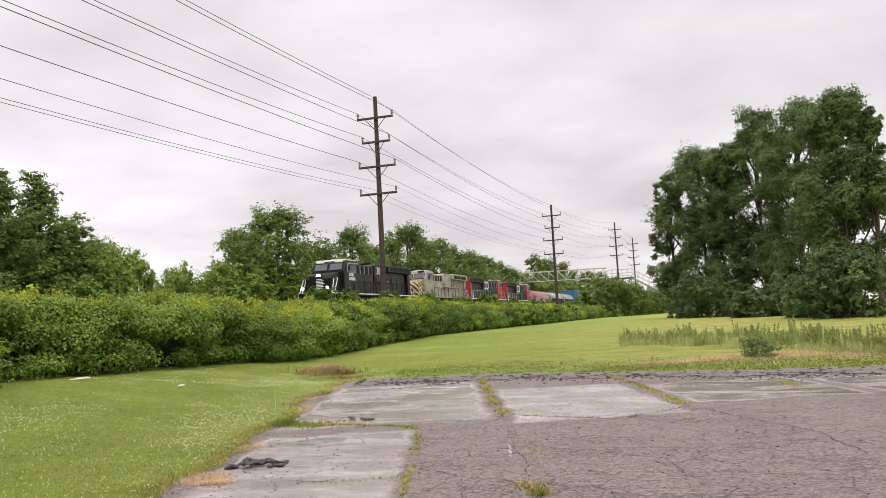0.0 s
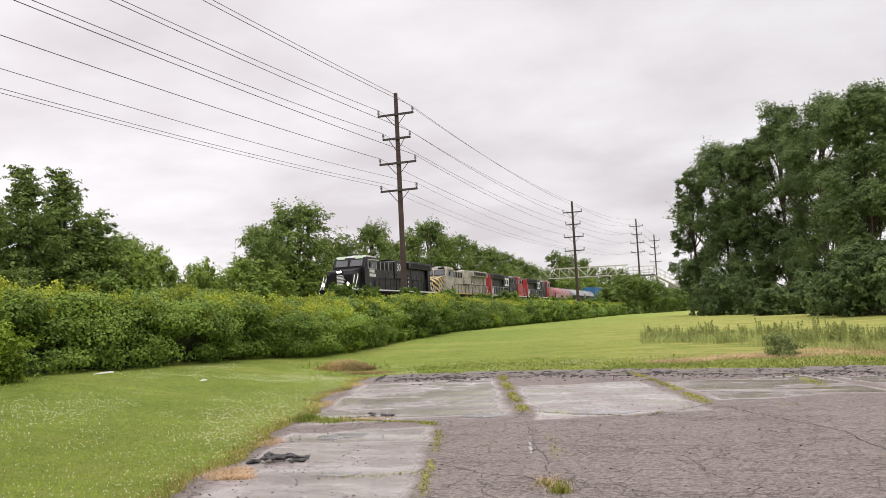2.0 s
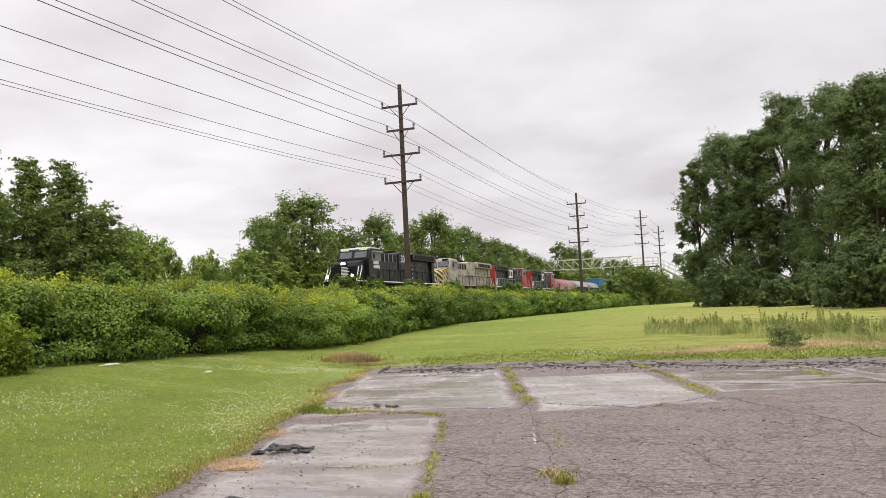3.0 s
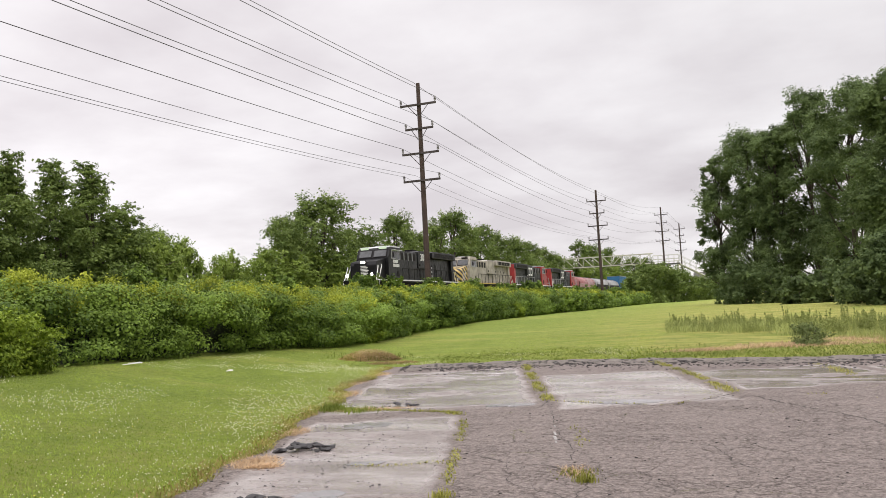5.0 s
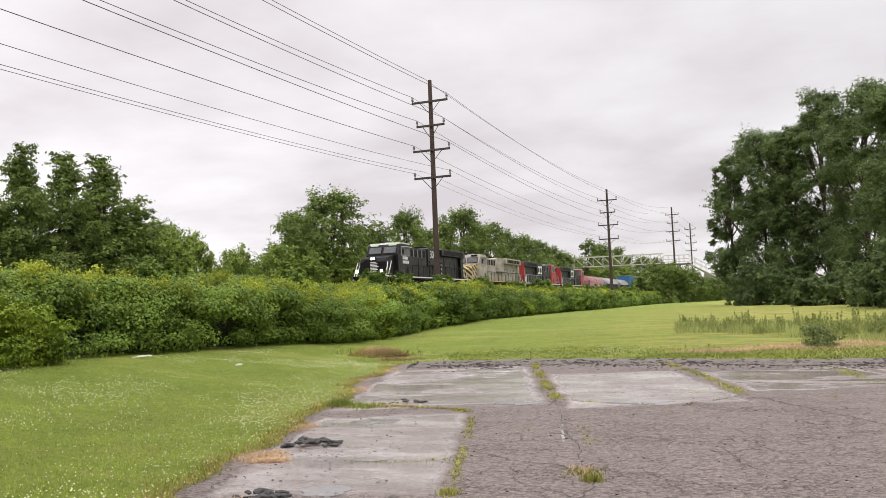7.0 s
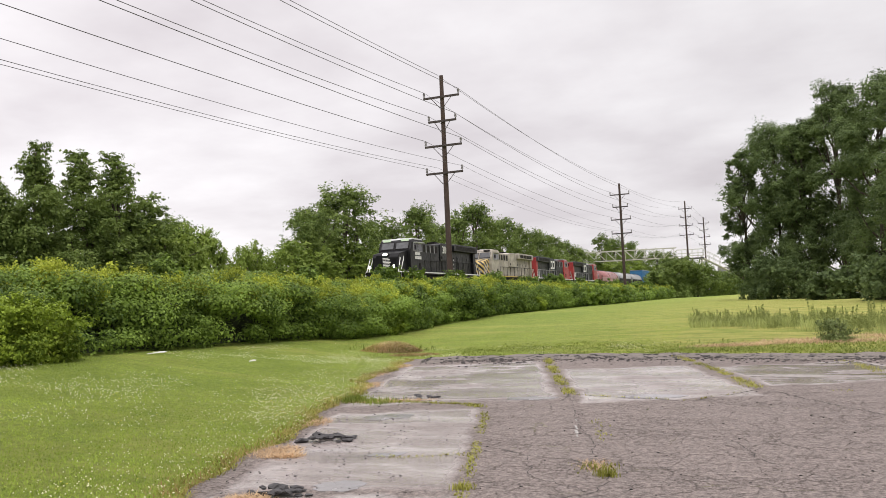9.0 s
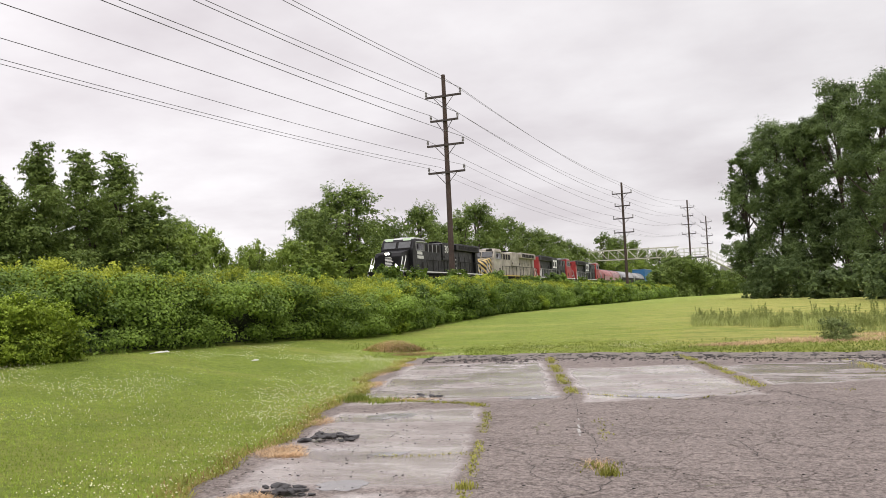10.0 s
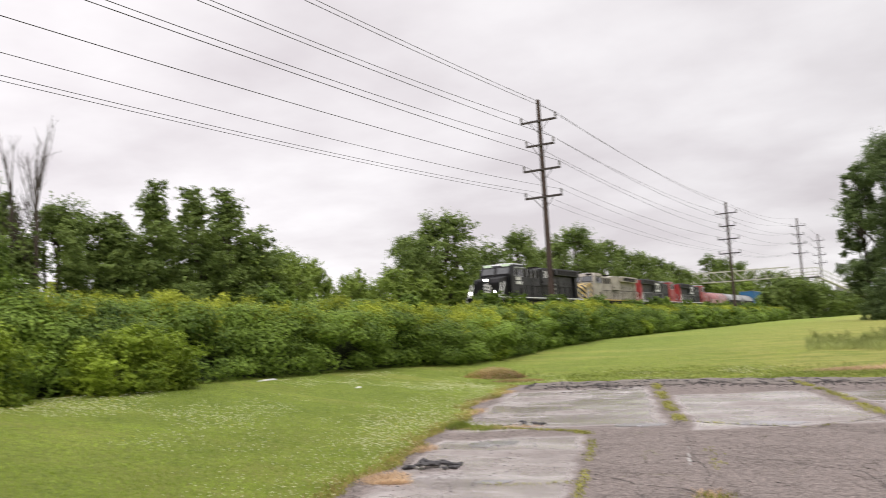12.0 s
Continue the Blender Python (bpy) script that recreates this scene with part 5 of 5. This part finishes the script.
# ---------- broken asphalt, straw, litter ----------
def shard(bm, x, y, z, s, rng, flatness=0.35):
    g = bmesh.ops.create_icosphere(bm, subdivisions=1, radius=s * 0.5)["verts"]
    m = Matrix.Translation((x, y, z)) @ Matrix.Rotation(rng.uniform(0, 6.28), 4, "Z") @ Matrix.Rotation(rng.uniform(-0.3, 0.3), 4, "X") @ Matrix.Diagonal((rng.uniform(0.8, 1.3), rng.uniform(0.6, 1.0), flatness, 1))
    for q in g:
        q.co += Vector(rng.uniform(-0.14, 0.14, 3)) * s
    bmesh.ops.transform(bm, matrix=m, verts=g)
    return bm


def rubble(u, v, n, wide, deep, size, seed):
    rng = np.random.RandomState(seed)
    root = thing("rubble_pile", lot_at(u, v), "small pile of broken black asphalt lumps", "rubble")
    for i in range(n):
        a, b = rng.uniform(-wide, wide), rng.uniform(-deep, deep)
        s = size * rng.uniform(0.6, 1.35)
        z = s * 0.12 + (0.055 * rng.rand() if abs(a) < wide * 0.6 else 0)
        part("lump", shard(bmesh.new(), a * CO - b * SI, a * SI + b * CO, z, s, rng, 0.30), M_RUBBLE, root)


rubble(-2.36, 10.03, 34, 0.34, 0.17, 0.135, 1)
rubble(-2.10, 7.18, 30, 0.30, 0.12, 0.11, 2)
rubble(-1.66, 14.2, 18, 0.36, 0.10, 0.09, 3)


def straw(u, v, ru, rv, n, h, seed, label, material=None):
    rng = np.random.RandomState(seed)
    a, q = rng.uniform(0, 6.283, n), rng.uniform(0, 1, n) ** 0.5
    du, dv = ru * q * np.cos(a), rv * q * np.sin(a)
    x, y = from_lot(u + du, v + dv)
    p = np.stack([x, y, np.maximum(0, ground_z(x, y)) + h * (1 - q ** 2) * rng.uniform(0.1, 1, n)], -1)
    v_, f = leaf_quads(p, rng.normal(0, 0.18, (n, 3)) + np.array([0, 0, 1.0]), 0.17, rng, 0.0, 0.07, 0.12)
    return tagged(new("straw_heap", quick("straw_heap", v_, f, material or M_STRAW)), label, "straw", kind="stuff")


straw(-2.56, 9.03, 0.19, 0.11, 800, 0.02, 1, "small heap of dry tan straw on the asphalt")
straw(-2.74, 9.3, 0.30, 0.40, 1500, 0.02, 2, "thin scatter of dry straw on the asphalt")
straw(0.72, 8.0, 0.16, 0.35, 240, 0.02, 7, "yellowed dry grass round a tuft in the asphalt")
for i, (v0, rv) in enumerate(((19.6, 0.9), (16.8, 0.7), (21.8, 0.6), (11.6, 0.4))):
    straw(float(lot_left(v0)) + 0.02, v0, 0.20, rv, 620, 0.02, 30 + i, "reddish dry straw washed up along the lot's edge", M_STRAW)
straw(-2.35, 7.0, 0.25, 0.15, 900, 0.04, 3, "thin scatter of dry straw on the asphalt")
straw(-4.0, 27.8, 0.9, 0.8, 1700, 0.42, 8, "tan dead stalks lying over the mound")
straw(-4.1, 28.0, 1.10, 0.9, 6500, 0.38, 4, "mound of brown dead grass at the lot's corner", M_DRY)
straw(-3.1, 26.0, 0.9, 0.7, 2200, 0.08, 5, "thin brown dead grass at the lot's corner", M_DRY)
straw(-2.1, 13.9, 0.9, 0.16, 700, 0.03, 6, "dry straw along the weedy joint", M_STRAW)


def debris():
    """Loose chips and crumbs of asphalt along the far rim and over the lot."""
    rng = np.random.RandomState(9)
    vs, fs = [], []
    box8 = np.array([(x, y, z) for x in (-1, 1) for y in (-1, 1) for z in (-1, 1)], float)
    quad = np.array([(0, 1, 3, 2), (4, 6, 7, 5), (0, 4, 5, 1), (2, 3, 7, 6), (0, 2, 6, 4), (1, 5, 7, 3)])
    k = 0
    for i in range(9600):
        if i < 8600:
            u = rng.uniform(-2.6, 12.5)
            v = lot_far(u) + 0.2 - abs(rng.normal(0, 1.1)) - 0.3 * rng.rand()
            s = 0.0085 * rng.uniform(0.4, 2.2) * (2.3 if rng.rand() < 0.05 else 1)
        else:
            u, v = rng.uniform(-2.8, 4), rng.uniform(6, 20)
            s = 0.0046 * rng.uniform(0.4, 2.0)
            if rng.rand() < 0.6:
                u = rng.uniform(-2.9, -1.2)
        x, y = from_lot(u, v)
        a = rng.uniform(0, 6.28)
        p = box8 * np.array([s * rng.uniform(0.7, 1.8), s * rng.uniform(0.6, 1.1), s * 0.5]) * (1 + rng.uniform(-0.3, 0.3, (8, 3)))
        p = np.stack([p[:, 0] * math.cos(a) - p[:, 1] * math.sin(a) + x, p[:, 0] * math.sin(a) + p[:, 1] * math.cos(a) + y, p[:, 2] + s * 0.4 + max(0.0, float(ground_z(x, y)))], -1)
        vs.append(p)
        fs.append(quad + k)
        k += 8
    tagged(new("asphalt_debris", quick("asphalt_debris", np.concatenate(vs), np.concatenate(fs), M_CHUNK)), "dark crumbled asphalt bits along the lot's rim", "debris", kind="stuff")


debris()
heap = np.stack([*from_lot(-4.1 + rng.normal(0, 0.75, 260), 28.0 + rng.normal(0, 0.6, 260)), np.zeros(260)], -1)
heap[:, 2] = ground_z(heap[:, 0], heap[:, 1]) + 0.05
grass("mound_grass", "green grass growing through the dead mound", heap, 0.14, 0.02, M_VERGE, 93, 0.8)


def soil_band():
    """A strip of bare gravelly soil where the paving has crumbled away."""
    us = np.arange(-2.4, 13, 0.25)
    vv, ff = [], []
    for i, u in enumerate(us):
        far = float(lot_far(u))
        for k, d in enumerate((-1.5 - 0.35 * math.sin(u * 2.2) - 0.2 * math.sin(u * 5.1), -0.6, 0.28 + 0.1 * math.sin(u * 6.3))):
            x, y = from_lot(u, far + d)
            vv.append((x, y, max(0.012, float(ground_z(x, y)) + 0.012) if k < 2 else float(ground_z(x, y)) + 0.01))
        if i:
            b = i * 3
            ff += [(b - 3, b, b + 1, b - 2), (b - 2, b + 1, b + 2, b - 1)]
    tagged(new("crumbled_rim", quick("crumbled_rim", vv, ff, M_SOIL, True)), "strip of crumbled asphalt and gravel along the rim", "gravel", kind="structure")


soil_band()


# thin, dry spots in the rough grass behind the rim
dry = []
for x, y, rx, ry, n in ((1.2, 25.6, 1.6, 0.8, 2600), (3.6, 27.4, 1.3, 0.8, 2200), (5.4, 25.6, 1.8, 0.9, 3000), (6.9, 28.2, 1.5, 1.0, 2600), (-1.0, 24.9, 1.0, 0.4, 1200), (8.4, 26.0, 1.6, 0.9, 2400)):
    px_, py_ = x + rng.normal(0, rx * 0.55, n), y + rng.normal(0, ry * 0.55, n)
    dry.append(np.stack([px_, py_, ground_z(px_, py_)], -1))
grass("dry_grass", "thin dry tan grass on gravelly ground", np.concatenate(dry), 0.07, 0.016, M_STRAW, 91, 1.2)


# ---------- tall weeds beyond the rim ----------
def weed_plant(h, seed, stems=4):
    rng = np.random.RandomState(seed)
    root = tagged(new("weed_plant"), "tall leafy green weed in the rough grass", "weed", "tall weeds by the lot")
    for s in range(stems):
        a, r = rng.uniform(0, 6.28), rng.uniform(0.02, 0.16)
        foot = Vector((math.cos(a) * r, math.sin(a) * r, -0.02))
        tip = Vector((foot.x * 2.2, foot.y * 2.2, h * rng.uniform(0.7, 1.0)))
        part("stem", rods([(foot, tip)], 0.008, 5), M_WEED, root)
        n = 46
        t = rng.uniform(0.15, 1.02, n)
        p = np.array(foot)[None] * (1 - t[:, None]) + np.array(tip)[None] * t[:, None] + rng.normal(0, 0.028, (n, 3)) * (1.5 - t)[:, None]
        v, f = leaf_quads(p, rng.normal(0, 1, (n, 3)) + np.array([0, 0, 0.6]), 0.11, rng, -0.5, 0.35)
        part("leaves", quick("leaves", v, f, M_WEED), M_WEED, root)
    return root


weeds = [weed_plant(0.85, 1), weed_plant(0.65, 2, 5), weed_plant(1.0, 3, 3)]
for i in range(150):
    t = rng.uniform(0, 1)
    az, d = -4.8 + 17.5 * t, rng.uniform(33.0, 39.5) - 8.0 * t
    x, y = d * math.sin(radians(az)), d * math.cos(radians(az))
    k = rng.uniform(0.45, 0.85) * (0.75 + 0.35 * t)
    m = pose(x, y, float(ground_z(x, y)), 0, 0, rng.uniform(0, 360)) @ Matrix.Diagonal((k, k, k, 1))
    if i < 3:
        weeds[i].matrix_basis = m
    else:
        copy_thing(weeds[i % 3], Matrix()).matrix_basis = m
tall = scatter(200000, -5, 12, 22, 42, lambda x, y, u, v: (np.degrees(np.arctan2(x, y)) > -5.2) & (np.hypot(x, y) > 32.5 - 0.46 * (np.degrees(np.arctan2(x, y)) + 5)) & (np.hypot(x, y) < 40.0 - 0.50 * (np.degrees(np.arctan2(x, y)) + 5)) & (wobble(x * 1.4, y * 1.4, 41) > rng.uniform(-0.45, 1.2, len(x))))
grass("tall_grass", "tall pale seeding grass beyond the lot", tall, 0.26, 0.013, M_WEED, 71, 0.7)
b = tree("bush", "small rounded grey-green bush in the rough grass", 0.62, 0.52, 0.0, 6500, 0.05, M_BUSH, 201, 90, 3, 0.7, 0.2, 0.0, 1.1)
b.matrix_world = pose(1.62, 25.6, float(ground_z(1.62, 25.6)) - 0.03)


# ---------- a worn paint line ----------
line = tagged(new("paint_line"), "worn broken white paint line on the asphalt", "road marking")
line.matrix_world = pose(*lot_at(0.73, 10.3, 0.004), 0, 0, TURN)
for v0, v1, wid in ((-0.62, -0.48, 0.022), (-0.40, -0.12, 0.034), (-0.06, 0.22, 0.024), (0.62, 0.78, 0.014)):
    a = 0.07 * v0
    part("stroke", boxes((a, (v0 + v1) / 2, 0.001, wid, v1 - v0, 0.002)), M_FADED, line)


# ---------- litter ----------
def litter(x, y, sx, sy, label):
    root = tagged(new("litter"), label, "litter")
    root.matrix_world = pose(x, y, float(ground_z(x, y)) + 0.05, 4, -3, 20)
    bm = bmesh.new()
    box(bm, 0, 0, 0, sx, sy, 0.016, 0.005)
    box(bm, sx * 0.1, sy * 0.2, 0.016, sx * 0.6, sy * 0.5, 0.016, 0.005)
    part("scrap", bm, M_WHITE, root)


litter(-15.0, 17.3, 0.50, 0.12, "white scrap of board lying at the hedge's foot")
litter(-12.6, 18.1, 0.17, 0.10, "crumpled white paper lying on the lawn")


# ---------- far right: a pale fence end, a dark tree and a roof beyond the grove ----------
put(tree("tree", "dark round tree far beyond the field", 5.6, 3.6, 0.5, 9000, 0.40, M_TREE_BIG, 220, 60), 12.4, 100)
fx, fy, fz = bearing(3.9, 96, 0.0)
root = thing("fence_panel", (fx, fy, fz), "pale wire fence panel beyond the trees", "fence")
part("frame", rods([((-2, 0, 0.05), (2, 0, 0.05)), ((-2, 0, 1.5), (2, 0, 1.5))], 0.04), M_SILVER, root)
for i in range(9):
    part("post", rods([((-2 + i * 0.5, 0, 0), (-2 + i * 0.5, 0, 1.55))], 0.03), M_SILVER, root)


# ---------- a bare tree and a tall shrub at the near end of the hedge ----------
def bare_tree(az, dist, height, seed):
    rng = np.random.RandomState(seed)
    root = tagged(new("bare_tree"), "leafless grey dead tree behind the railway", "tree")
    root.matrix_world = pose(*bearing(az, dist))
    bm = bmesh.new()
    rod(bm, (0, 0, 0), (0.1, 0, height * 0.5), 0.17, 0.11, 8)
    rod(bm, (0.1, 0, height * 0.5), (0.0, 0.1, height * 0.86), 0.11, 0.04, 8)
    part("trunk", bm, M_BARK, root)
    for i in range(16):
        z = height * rng.uniform(0.35, 0.82)
        a = rng.uniform(0, 6.283)
        reach = height * rng.uniform(0.06, 0.13)
        tip = Vector((math.cos(a) * reach, math.sin(a) * reach, z + height * rng.uniform(0.12, 0.26)))
        bm = bmesh.new()
        rod(bm, (0.05, 0, z), tip, 0.04, 0.015, 5)
        for k in range(7):
            p = Vector((0.05, 0, z)).lerp(tip, rng.uniform(0.4, 1.0))
            rod(bm, p, p + Vector((rng.normal(0, 0.25), rng.normal(0, 0.25), rng.uniform(0.3, 0.9))), 0.014, 0.006, 4)
        part("branch", bm, M_BARK, root)


bare_tree(-55.0, 47, 12.6, 1)
bare_tree(-56.4, 47, 11.6, 2)
b = tree("shrub", "tall bright green shrub at the hedge's near end", 3.6, 1.5, 0.2, 12000, 0.11, M_HEDGE, 240, 44)
b.matrix_world = pose(-17.6, 10.6, float(ground_z(-17.6, 10.6)) - 0.05)


# ---------- a house far beyond the footbridge ----------
hx, hy, _ = bearing(-2.2, 300)
house = thing("house", (hx, hy, float(ground_z(hx, hy)) - 0.1), "low grey house with a dark roof behind the bushes", "house")
part("wall", boxes((0, 0, 3.2, 9.0, 8.0, 6.4)), M_GREY, house)
part("roof", prism([(-4.6, 6.4), (0, 9.3), (4.6, 6.4)], -4.9, 4.9), M_DECK, house)
for i in (-2.4, 0.2, 2.6):
    part("window", boxes((i, -4.01, 4.6, 1.1, 0.08, 1.3), bevel=0.02), M_PANE, house)
